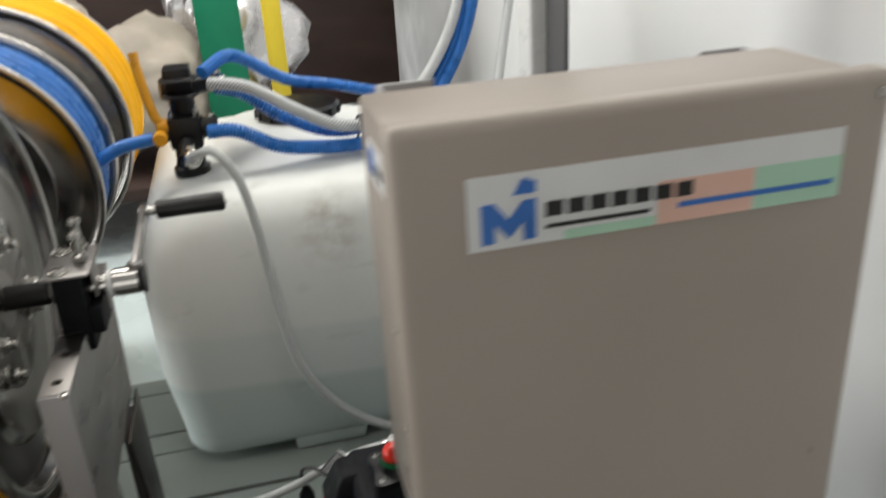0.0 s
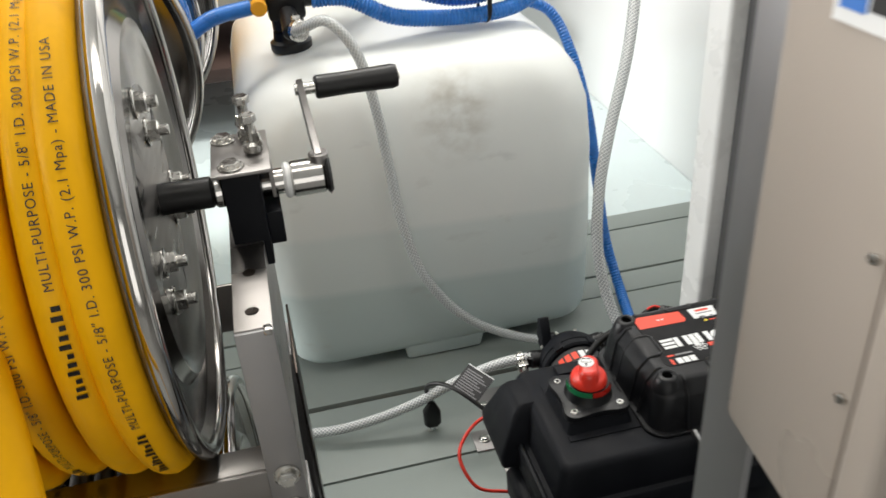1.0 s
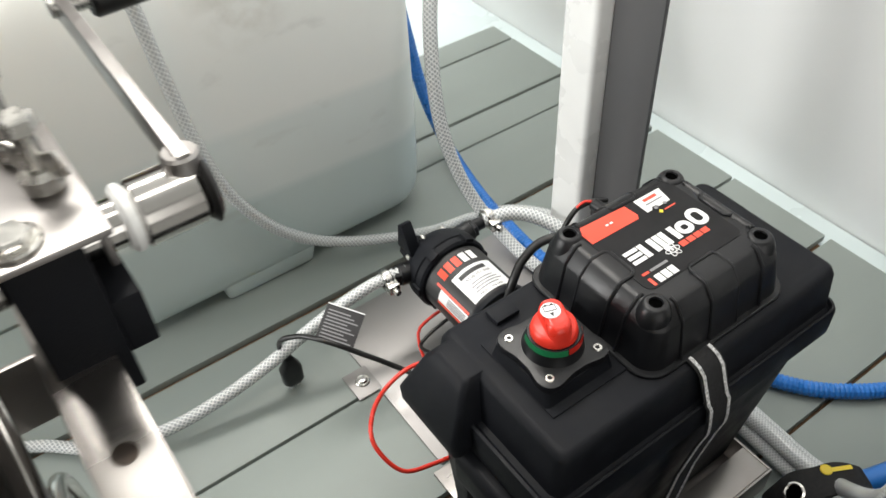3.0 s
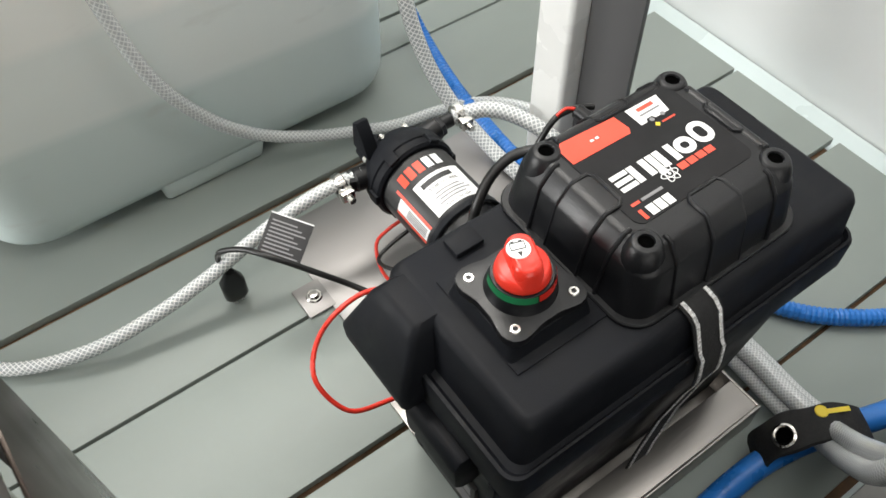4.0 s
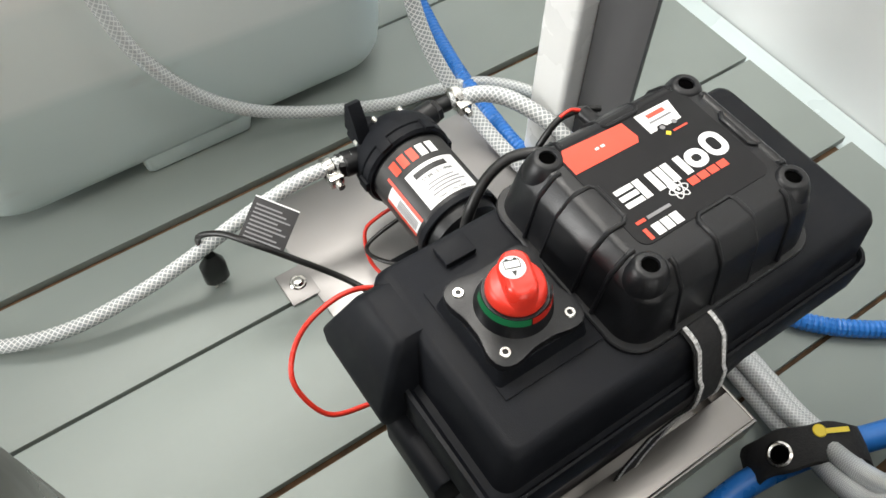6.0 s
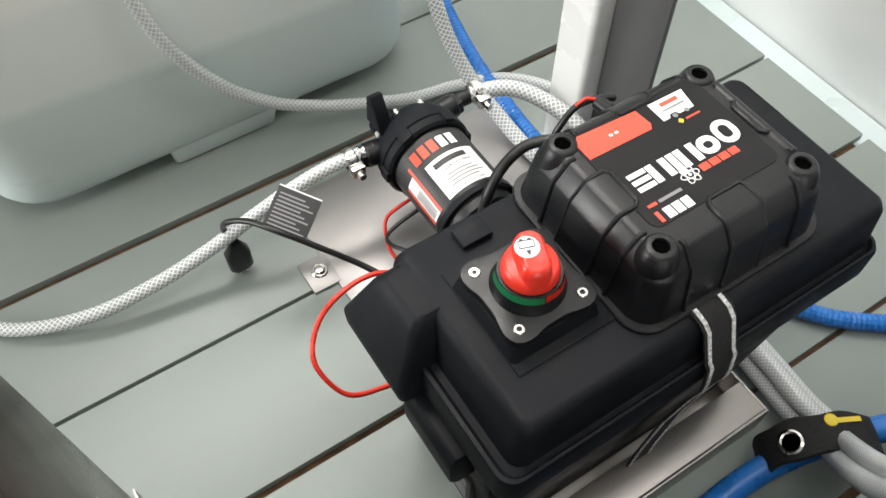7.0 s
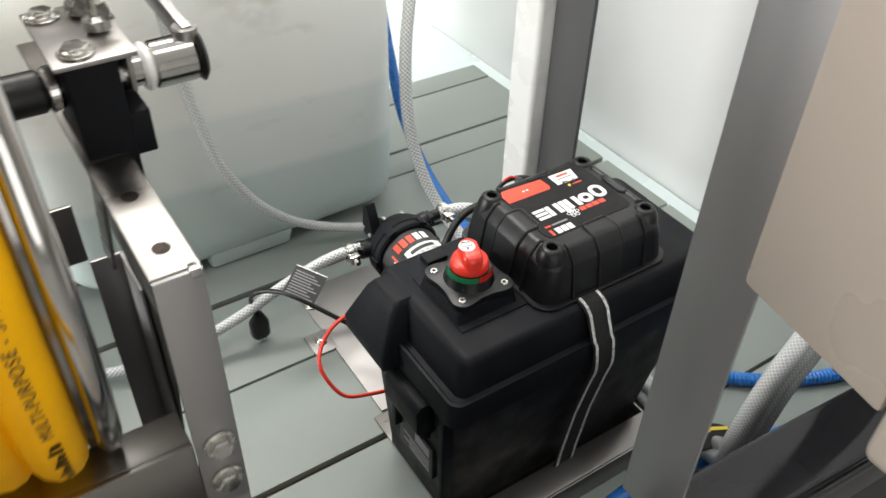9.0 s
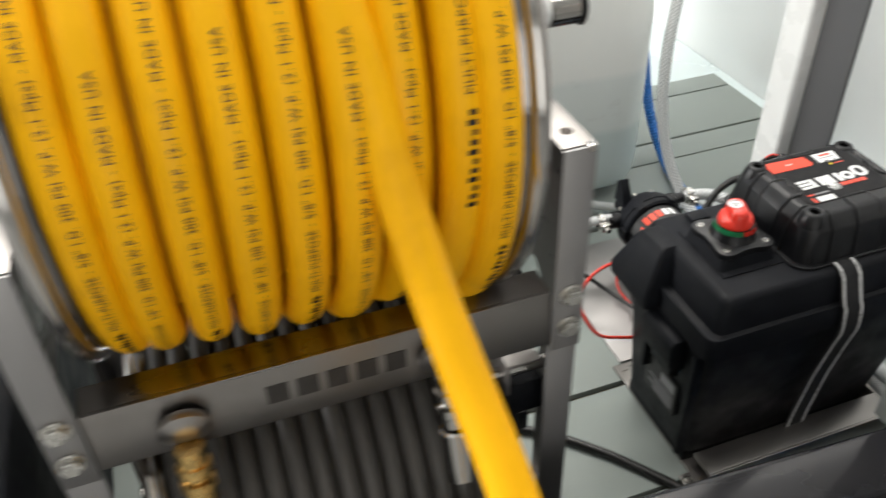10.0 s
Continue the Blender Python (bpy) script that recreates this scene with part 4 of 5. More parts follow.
part("grip", join(bm_prism([(0.390, 0.228), (0.364, 0.227), (0.358, 0.218), (0.359, 0.186), (0.366, 0.176), (0.376, 0.174), (0.390, 0.178)], "y", 1.082, 1.150, 0.004), bm_prism([(0.390, 0.184), (0.370, 0.180), (0.372, 0.156), (0.390, 0.146)], "y", 1.094, 1.138, 0.003)), BLACK_MATT, box, "moulded black end grip")
part("rib", bm_box(0.372, 0.386, 1.052, 1.060, 0.05, 0.225, 0.002), BLACK_MATT, box)
part("rib", bm_box(0.372, 0.386, 1.150, 1.158, 0.12, 0.225, 0.002), BLACK_MATT, box)
part("pad", bm_box(0.412, 0.494, 1.082, 1.178, 0.3126, 0.3142, 0.0006), BLACK_MATT, box)
part("tab", bm_box(0.437, 0.463, 1.186, 1.204, 0.3126, 0.318, 0.0015), BLACK_MATT, box)
decal = part("decal", bm_box(0.3815, 0.3895, 1.085, 1.155, 0.085, 0.14, 0.0005), BLACK_PRINT, box, "small faded warning decal")
part("decal_bar", join(bm_box(0.3806, 0.3814, 1.09, 1.12, 0.120, 0.135), *[bm_box(0.3806, 0.3814, 1.09, 1.145 - 0.012 * (k % 2), 0.112 - 0.006 * k, 0.1143 - 0.006 * k) for k in range(4)]), GREY_PRINT, decal)

strap = thing("strap", (0.57, 1.14, 0.02), "black webbing strap with two pale stitched lines round the battery box", "strap")


def strap_band(x_off, w, lift):
    """A band over the lid and down its front and back."""
    pts = [(0.553, 1.0455, 0.0425), (0.556, 1.0455, 0.07), (0.563, 1.042, 0.14), (0.5670, 1.0335, 0.20), (0.5675, 1.0285, 0.224), (0.567, 1.0285, 0.236), (0.564, 1.0305, 0.262), (0.562, 1.0335, 0.269), (0.558, 1.043, 0.303), (0.5555, 1.0480, 0.3115), (0.5545, 1.054, 0.3142), (0.5545, 1.062, 0.3142), (0.5545, 1.14, 0.3142), (0.556, 1.206, 0.3142), (0.558, 1.219, 0.305), (0.56, 1.233, 0.262), (0.56, 1.233, 0.23), (0.56, 1.225, 0.03)]
    bm = bmesh.new()
    rows = []
    for i, (x, y, z) in enumerate(pts):
        a, b = Vector(pts[max(0, i - 1)]), Vector(pts[min(len(pts) - 1, i + 1)])
        t = (b - a).normalized()
        n = Vector((1, 0, 0)).cross(t).normalized()
        if n.z < 0 and abs(n.z) > 0.5:
            n = -n
        if abs(n.z) <= 0.5 and n.y * (y - 1.14) < 0:
            n = -n
        c = Vector((x + x_off, y, z)) + n * lift
        rows.append([bm.verts.new(c + Vector((d, 0, 0)) + n * e) for d, e in ((-w / 2, 0), (w / 2, 0), (w / 2, 0.0016), (-w / 2, 0.0016))])
    for p, q in zip(rows, rows[1:]):
        for k in range(4):
            bm.faces.new((p[k], p[(k + 1) % 4], q[(k + 1) % 4], q[k]))
    bmesh.ops.recalc_face_normals(bm, faces=bm.faces)
    return bm


part("webbing", strap_band(0, 0.0315, 0.0), WEB, strap)
stitch = plain("pale_stitching", (0.62, 0.62, 0.62), 0.8, vary=0.6, scale=420, fine=900, bump=0.5)
for xo in (-0.0116, 0.0116):
    part("stitching", strap_band(xo, 0.0034, 0.0009), stitch, strap)

tray = thing("battery_tray", (0.55, 1.13, 0), "shallow stainless tray under the battery box", "tray")
part("base", bm_box(0.400, 0.692, 1.015, 1.258, 0.0, 0.004, 0.001), STEEL_X, tray)
part("front_lip", bm_box(0.400, 0.695, 1.012, 1.015, 0.0, 0.042, 0.001), STEEL_X, tray)
part("front_ledge", bm_box(0.400, 0.6918, 1.0152, 1.051, 0.039, 0.042, 0.001), STEEL_X, tray)
part("side_lip", bm_box(0.692, 0.695, 1.0152, 1.258, 0.0, 0.042, 0.001), STEEL_X, tray)
part("bracket", bm_box(0.384, 0.400, 1.03, 1.05, 0.0005, 0.004, 0.001), STEEL, tray)
part("screw", join(bm_rod((0.391, 1.040, 0.004), (0.391, 1.040, 0.0055), 0.006, 16), bm_hex((0.391, 1.040, 0.0055), (0.391, 1.040, 0.009), 0.004)), ZINC, tray)
part("spacer", bm_box(0.40, 0.70, 1.07, 1.21, 0.004, 0.024, 0.001), BLACK_MATT, tray)

# ---- battery switch ----
SX, SY = 0.450, 1.128
switch = thing("battery_switch", (SX, SY, 0.3035), "black battery isolator switch with a red rotary knob", "switch")
SLIM = Matrix.Translation((SX, SY, 0.336)) @ Matrix.Diagonal((0.85, 0.85, 0.96, 1)) @ Matrix.Translation((-SX, -SY, -0.336))
STAR = []
for k in range(64):
    a = 2 * math.pi * k / 64
    c = 0.5 - 0.5 * math.cos(4 * a)
    r_ = 0.0335 + 0.0135 * c ** 1.6
    STAR.append((SX + r_ * math.cos(a), SY + r_ * math.sin(a)))
part("base", bm_loft([(0.3143, SX - 0.0375, SX + 0.0375, SY - 0.0375, SY + 0.0375, 0.004), (0.3285, SX - 0.0345, SX + 0.0345, SY - 0.0345, SY + 0.0345, 0.004)], 4), BLACK_MATT, switch)
part("housing", bm_prism(STAR, "z", 0.3283, 0.3362, 0.0012), BLACK, switch, "concave four-cornered black plate")
part("collar", moved(bm_lathe([(0, 0.0315), (0.004, 0.030), (0.010, 0.0278), (0.0165, 0.0262), (0.0165, 0)], (SX, SY, 0.336), (0, 0, 1), 40), SLIM), BLACK, switch)
for a, b in ((-1, -1), (-1, 1), (1, -1), (1, 1)):
    q = Vector((SX + a * 0.0262, SY + b * 0.0262, 0.3364))
    sc = part("screw", bm_lathe([(-0.003, 0), (-0.003, 0.0042), (0.0001, 0.0042), (0.0009, 0.0036), (0.0009, 0.002), (-0.0006, 0.0018), (-0.0006, 0)], q, (0, 0, 1), 18), ZINC, switch)
knob = part("knob", moved(join(bm_lathe([(0, 0), (0, 0.0236), (0.002, 0.0240), (0.006, 0.0230), (0.0095, 0.0218), (0.011, 0.0195), (0.011, 0)], (SX, SY, 0.3528), (0, 0, 1), 40),
    moved(bm_loft([(0.3575, -0.0130, 0.0130, -0.0230, 0.0222, 0.010), (0.369, -0.0122, 0.0122, -0.0215, 0.0215, 0.0105), (0.3742, -0.0115, 0.0115, -0.0200, 0.0205, 0.0105), (0.3762, -0.009, 0.009, -0.017, 0.0185, 0.0085)], 5), Matrix.Translation((SX, SY, 0)) @ Matrix.Rotation(radians(-20), 4, "Z"))), SLIM), RED, switch, "red rotary knob")
for a0, a1, m_ in ((150, 258, GREEN), (260, 335, RED)):
    ring = bmesh.new()
    lo_ = []
    for k in range(25):
        a = radians(a0 + (a1 - a0) * k / 24)
        lo_.append((ring.verts.new((SX + 0.0290 * math.cos(a), SY + 0.0290 * math.sin(a), 0.3480)), ring.verts.new((SX + 0.0278 * math.cos(a), SY + 0.0278 * math.sin(a), 0.3545))))
    for (p, q), (r_, s_) in zip(lo_, lo_[1:]):
        ring.faces.new((p, r_, s_, q))
    bmesh.ops.solidify(ring, geom=list(ring.faces), thickness=0.0015)
    part("position_ring", moved(ring, SLIM), m_, switch, "green position arc" if m_ is GREEN else "red position arc")
face = part("knob_face", moved(bm_lathe([(0, 0), (0, 0.0100), (0.0008, 0.0097), (0.0008, 0)], (SX - 0.002, SY + 0.005, 0.3763), (0, 0, 1), 32), SLIM), WHITE_PRINT, knob, "white round battery symbol sticker")
face_m = SLIM @ Matrix.Translation((SX - 0.002, SY + 0.005, 0.3772)) @ Matrix.Rotation(radians(-20), 4, "Z")
part("symbol", moved(join(flat_bar(-0.006, 0.006, 0.0055, 0.0062, 0, 0.0003), flat_bar(-0.006, 0.006, -0.0012, -0.0005, 0, 0.0003), flat_bar(-0.0063, -0.0057, -0.001, 0.006, 0, 0.0003), flat_bar(0.0057, 0.0063, -0.001, 0.006, 0, 0.0003), flat_bar(-0.0045, -0.002, 0.006, 0.0075, 0, 0.0003), flat_bar(0.002, 0.0045, 0.006, 0.0075, 0, 0.0003), bm_prism([(-0.002, -0.0035), (0.002, -0.0035), (0.0, -0.0085)], "z", 0, 0.0003)), face_m), BLACK_PRINT, face)

# ---- charger ----
charger = thing("battery_charger", (0.586, 1.139, 0.3128), "black ribbed on-board battery charger with a white and red printed top", "charger")
cx0, cx1, cy0, cy1 = 0.4975, 0.6745, 1.0605, 1.2165
ZT = 0.3735
part("mounting_flange", bm_loft([(0.3128, cx0 - 0.004, cx1 + 0.004, cy0 - 0.004, cy1 + 0.004, 0.024), (0.3158, cx0 - 0.004, cx1 + 0.004, cy0 - 0.004, cy1 + 0.004, 0.024), (0.3168, cx0 - 0.003, cx1 + 0.003, cy0 - 0.003, cy1 + 0.003, 0.023)], 6), BLACK, charger)
part("case", bm_loft([(z, cx0 + d, cx1 - d, cy0 + d, cy1 - d, r) for z, d, r in ((0.3160, 0.001, 0.021), (0.335, 0.0036, 0.020), (0.3555, 0.0068, 0.019), (0.3585, 0.0078, 0.0185), (0.3705, 0.0168, 0.014), (0.3726, 0.0192, 0.013), (ZT - 0.0006, 0.0225, 0.012))], 6), BLACK, charger)
SIDE = [(0.0002, 0.3165), (0.0034, 0.335), (0.0068, 0.3557), (0.0080, 0.3590), (0.0168, 0.3708), (0.0195, 0.3728), (0.0235, 0.3736)]
HX, HY = (0.5215, 0.6505), (1.0865, 1.1905)
for hx in HX:
    for hy in HY:
        boss = part("corner_boss", bm_lathe([(-0.057, 0.0222), (-0.040, 0.0198), (-0.018, 0.0166), (-0.009, 0.0146), (-0.003, 0.0120), (-0.0008, 0.0104), (0, 0.0090), (0, 0.0062), (-0.0015, 0.0057)], (hx, hy, 0.3752), (0, 0, 1), 32), BLACK, charger)
        part("screw_well", bm_lathe([(0, 0), (0, 0.0060), (0.0006, 0.0058), (0.0006, 0)], (hx, hy, 0.3724), (0, 0, 1), 20), HOLE, boss)


def edge_bead(u0, u1, side, s_, along, reach):
    """A raised fin up the side, across the top edge and down again."""
    wide = (u1 - u0) * 0.1
    pts = [(u0, side + s_ * d, z) for d, z in SIDE] + [(u0, side + s_ * (reach - 0.004), ZT), (u0 + wide, side + s_ * reach, ZT), (u1 - wide, side + s_ * reach, ZT), (u1, side + s_ * (reach - 0.004), ZT)] + [(u1, side + s_ * d, z) for d, z in SIDE[::-1]]
    if along == "y":
        pts = [(q, p, z) for p, q, z in pts]
    return bm_tube([Vector(p) for p in pts], 0.0019, 8)


def raised_panel(u0, u1, side, s_, along, reach):
    """The slightly proud field between two fins, folded over the edge."""
    prof = [(d - 0.0012 * s_ * s_, z + 0.0004) for d, z in SIDE] + [(reach - 0.002, ZT + 0.0004)]
    bm = bmesh.new()
    rows = []
    for d, z in prof:
        row = []
        for u, drop in ((u0, 0.003), (u0, 0.0), (u1, 0.0), (u1, 0.003)):
            p = (u, side + s_ * (d + drop), z - drop * 0.4)
            row.append(bm.verts.new(p if along == "x" else (p[1], p[0], p[2])))
        rows.append(row)
    for p, q in zip(rows, rows[1:]):
        for k in range(3):
            bm.faces.new((p[k], p[k + 1], q[k + 1], q[k]))
    bmesh.ops.recalc_face_normals(bm, faces=bm.faces)
    return bm


for u0, u1, along, sides, reach in ((0.5715, 0.6045, "x", ((cy0, 1), (cy1, -1)), 0.0385), (1.121, 1.156, "y", ((cx0, 1), (cx1, -1)), 0.036)):
    for side, s_ in sides:
        deep = reach if (along == "x" and s_ > 0) or (along == "y" and s_ > 0) else 0.026
        part("raised_panel", raised_panel(u0, u1, side, s_, along, deep), BLACK, charger)
        part("rib", edge_bead(u0, u1, side, s_, along, deep), BLACK, charger)
for hx, sx_ in ((HX[0], 1), (HX[1], -1)):
    for side, s_ in ((cy0, 1), (cy1, -1)):
        part("rib", bm_tube([Vector((hx + sx_ * 0.0145, side + s_ * d, z)) for d, z in SIDE], 0.0018, 8), BLACK, charger)
for hy, sy_ in ((HY[0], 1), (HY[1], -1)):
    for side, s_ in ((cx0, 1), (cx1, -1)):
        part("rib", bm_tube([Vector((side + s_ * d, hy + sy_ * 0.0145, z)) for d, z in SIDE], 0.0018, 8), BLACK, charger)
# a raised border joins the bosses along the two far edges
for p, q in (((HX[1] + 0.004, HY[0] + 0.012), (HX[1] + 0.004, HY[1] - 0.012)), ((HX[0] + 0.012, HY[1] + 0.004), (HX[1] - 0.012, HY[1] + 0.004))):
    part("edge_bar", bm_rod((p[0], p[1], ZT - 0.0035), (q[0], q[1], ZT - 0.0035), 0.0048, 10), BLACK, charger)
top = part("top_print", bm_prism(rounded(0.5275, 0.6435, 1.0985, 1.1915, 0.008), "z", ZT - 0.0012, ZT), PANEL, charger, "matt black printed top panel")
part("red_panel", bm_prism([(0.529, 1.1685), (0.584, 1.1675), (0.587, 1.172), (0.5855, 1.1875), (0.534, 1.1905), (0.529, 1.184)], "z", ZT, ZT + 0.0004), RED_PRINT, top)
part("white_panel", bm_prism([(0.5965, 1.1685), (0.6025, 1.1685), (0.6045, 1.1715), (0.6095, 1.1715), (0.6115, 1.1685), (0.625, 1.1685), (0.6285, 1.1865), (0.5965, 1.1870)], "z", ZT, ZT + 0.0004), WHITE_PRINT, top)
part("panel_bar", flat_bar(0.604, 0.620, 1.1800, 1.1835, ZT + 0.0005, 0.0003), RED_PRINT, top)
part("panel_bar", flat_bar(0.602, 0.622, 1.1755, 1.1770, ZT + 0.0005, 0.0003), GREY_PRINT, top)
for k, px_ in enumerate((0.607, 0.618)):
    part("indicator", bm_rod((px_, 1.1685, ZT + 0.0003), (px_, 1.1685, ZT + 0.0009), 0.0021, 14), GREY_PRINT, top)
for px_ in (0.554, 0.559):
    part("panel_mark", flat_bar(px_, px_ + 0.003, 1.1775, 1.1795, ZT + 0.0005, 0.0003), WHITE_PRINT, top)
part("panel_mark", moved(flat_bar(-0.0017, 0.0017, -0.0017, 0.0017, 0, 0.0003), Matrix.Translation((0.6075, 1.1625, ZT)) @ Matrix.Rotation(radians(45), 4, "Z")), YELLOW_PRINT, top)
part("panel_mark", flat_bar(0.612, 0.625, 1.1615, 1.1630, ZT, 0.0003), RED_PRINT, top)


def logo_ring(x_lo, x_hi, y_lo, y_hi, t):
    """A plain rounded ring of one stroke width."""
    h = t / 2
    loop = rounded(x_lo + h, x_hi - h, y_lo + h, y_hi - h, min(x_hi - x_lo, y_hi - y_lo) / 2 - h - 0.0004, 5)
    path = [Vector((p, q, 0)) for p, q in loop]
    return moved(bm_tube(path + [path[0]], h, 8), Matrix.Translation((0, 0, ZT)) @ Matrix.Diagonal((1, 1, 0.14, 1)))


# the large white mark: plain rings and bars, running away from the white panel
xs = 0.6365
for kind_, w in (("ring", 0.0185), ("ring", 0.0175), ("pair", 0.0170), ("bar", 0.0060), ("pair", 0.0170), ("slats", 0.0150)):
    lo_, hi_, y0_, y1_ = xs - w, xs, 1.1270, 1.1435
    if kind_ == "ring":
        shape = logo_ring(lo_, hi_, y0_, y1_ + (0.006 if w > 0.018 else 0), 0.0052)
    elif kind_ == "pair":
        shape = join(flat_bar(lo_, lo_ + 0.0055, y0_, y1_, ZT, 0.0004), flat_bar(hi_ - 0.0055, hi_, y0_, y1_, ZT, 0.0004))
    elif kind_ == "bar":
        shape = flat_bar(lo_ + 0.0004, hi_, y0_ - 0.004, y1_, ZT, 0.0004)
    else:
        shape = join(*[flat_bar(lo_, hi_, y0_ + 0.0062 * k, y0_ + 0.0041 + 0.0062 * k, ZT, 0.0004) for k in range(3)])
    part("logo_shape", shape, WHITE_PRINT, top)
    xs -= w + 0.0012
for k in range(4):
    part("logo_shape", flat_bar(0.6155 - 0.0090 * k, 0.6230 - 0.0090 * k, 1.1185, 1.1245, ZT, 0.0004), RED_PRINT, top)
rings = []
for k in range(3):
    e = [Vector((0.0078 * math.cos(radians(10 * j)), 0.0031 * math.sin(radians(10 * j)), 0)) for j in range(37)]
    mm = Matrix.Translation((0.5785, 1.1215, ZT + 0.0003)) @ Matrix.Rotation(radians(60 * k), 4, "Z")
    rings.append(bm_tube([mm @ v for v in e], 0.0004, 5))
part("atom_mark", join(*rings, bm_rod((0.5785, 1.1215, ZT), (0.5785, 1.1215, ZT + 0.0006), 0.0013, 12)), WHITE_PRINT, top)
for k in range(3):
    part("logo_shape", flat_bar(0.5580 - 0.0078 * k, 0.5645 - 0.0078 * k, 1.1005, 1.1095, ZT, 0.0004), WHITE_PRINT, top)
part("logo_shape", flat_bar(0.5355, 0.5385, 1.1005, 1.1095, ZT, 0.0004), RED_PRINT, top)
part("logo_shape", flat_bar(0.5355, 0.5430, 1.1140, 1.1165, ZT, 0.0004), RED_PRINT, top)
part("print_bar", flat_bar(0.5450, 0.5650, 1.1140, 1.1165, ZT, 0.0004), GREY_PRINT, top)
part("cable_boss", bm_rod((0.562, 1.208, 0.333), (0.552, 1.222, 0.332), 0.0075, 16), BLACK, charger)
part("cable_boss", bm_rod((0.588, 1.212, 0.350), (0.585, 1.226, 0.352), 0.006, 14), BLACK, charger)


def cable(label, pts, r, mat):
    return solo("cable", bm_tube(smooth_path(pts), r, 10), mat, label, "cable", shade=80)


cable("thick black charger cable arching down behind the box lid", [(0.556, 1.214, 0.332), (0.545, 1.226, 0.331), (0.530, 1.238, 0.322), (0.512, 1.240, 0.309), (0.498, 1.236, 0.296), (0.489, 1.233, 0.276), (0.487, 1.235, 0.22), (0.49, 1.245, 0.13), (0.52, 1.255, 0.06), (0.56, 1.262, 0.02)], 0.0046, RUBBER)
cable("thin red lead from the charger", [(0.586, 1.224, 0.353), (0.577, 1.229, 0.356), (0.568, 1.230, 0.352)], 0.0014, RED)
cable("thin black lead from the charger", [(0.600, 1.222, 0.350), (0.588, 1.226, 0.353), (0.572, 1.231, 0.350), (0.558, 1.231, 0.338), (0.548, 1.231, 0.31), (0.546, 1.236, 0.2)], 0.0028, RUBBER)
cable("red wire looping out from the battery box above the deck", [(0.45, 1.258, 0.175), (0.405, 1.272, 0.197), (0.366, 1.27, 0.197), (0.338, 1.262, 0.18), (0.322, 1.238, 0.166), (0.336, 1.212, 0.136), (0.372, 1.206, 0.122), (0.41, 1.205, 0.112)], 0.0024, RED)
cable("black power cord bending down to a plug above the deck", [(0.475, 1.285, 0.054), (0.44, 1.358, 0.062), (0.397, 1.395, 0.095), (0.366, 1.42, 0.117), (0.348, 1.452, 0.11), (0.33, 1.474, 0.096), (0.326, 1.482, 0.076), (0.328, 1.475, 0.055)], 0.0034, RUBBER)
cable("coiled thin black wire by the pump", [(0.535, 1.40, 0.065), (0.50, 1.40, 0.055), (0.48, 1.395, 0.05), (0.475, 1.37, 0.065), (0.49, 1.34, 0.075), (0.505, 1.345, 0.055), (0.49, 1.36, 0.04), (0.475, 1.33, 0.045), (0.478, 1.29, 0.06), (0.50, 1.25, 0.08), (0.53, 1.24, 0.09)], 0.0024, RUBBER)
cable("thin red pump wire", [(0.535, 1.41, 0.075), (0.505, 1.413, 0.065), (0.488, 1.412, 0.052), (0.48, 1.39, 0.03), (0.485, 1.36, 0.02), (0.48, 1.31, 0.03), (0.49, 1.27, 0.05), (0.52, 1.24, 0.08)], 0.0022, RED)
plug = thing("plug", (0.33, 1.473, 0.0), "black plug end hanging on its cord", "plug")
part("shell", bm_loft([(0.012, 0.320, 0.340, 1.466, 1.480, 0.005), (0.018, 0.316, 0.344, 1.464, 1.482, 0.006), (0.042, 0.316, 0.344, 1.464, 1.482, 0.006), (0.058, 0.326, 0.337, 1.469, 1.478, 0.004)], 4), BLACK, plug)
part("pin", join(bm_box(0.324, 0.328, 1.471, 1.475, 0.0, 0.013, 0.0008), bm_box(0.333, 0.337, 1.471, 1.475, 0.002, 0.013, 0.0008)), WHITE, plug)
tag_u = Vector((0.0303, -0.0352, -0.0123)).normalized()
tag_n = tag_u.cross(Vector((-0.0362, -0.0273, -0.0161))).normalized()
tag_n = tag_n if tag_n.z > 0 else -tag_n
tag_v = tag_n.cross(tag_u)
tag_m = Matrix.Translation((0.391, 1.432, 0.117)) @ Matrix((tag_u, tag_v, tag_n)).transposed().to_4x4()
tag = solo("cable_tag", moved(bm_box(-0.024, 0.024, -0.024, 0.024, -0.0006, 0.0006, 0.0004), tag_m), TAG, "grey printed tag with fine dark lines on the power cord", "tag")
for k in range(9):
    part("print_bar", moved(flat_bar(-0.020, 0.020 - 0.006 * (k % 3), -0.0205 + 0.0044 * k, -0.0188 + 0.0044 * k, 0.0008, 0.0003), tag_m), GREY_PRINT, tag)
part("tag_edge", moved(flat_bar(-0.024, 0.024, 0.0225, 0.024, 0.0008, 0.0003), tag_m), WHITE_PRINT, tag)

# ---- posts ----
post = thing("rear_post", (0.745, 1.37, 0), "white glossy square post with a grey steel strip on it", "post")
part("sleeve", bm_loft([(0.0, 0.733, 0.783, 1.387, 1.441, 0.007), (1.6, 0.733, 0.783, 1.387, 1.441, 0.007)], 4), WHITE, post)
part("steel_strip", bm_box(0.757, 0.763, 1.316, 1.386, 0.0, 1.6, 0.0012), STRIP, post, "dark grey brushed steel strip")

stand = thing("cabinet_stand", (0.44, 0.84, 0.3205), "brushed steel angle post carrying the control cabinet", "stand")
part("upright", join(bm_box(0.4205, 0.4235, 0.8065, 0.860, 0.3205, 0.89, 0.001), bm_box(0.4235, 0.465, 0.857, 0.860, 0.3205, 0.89, 0.001)), STAND, stand)
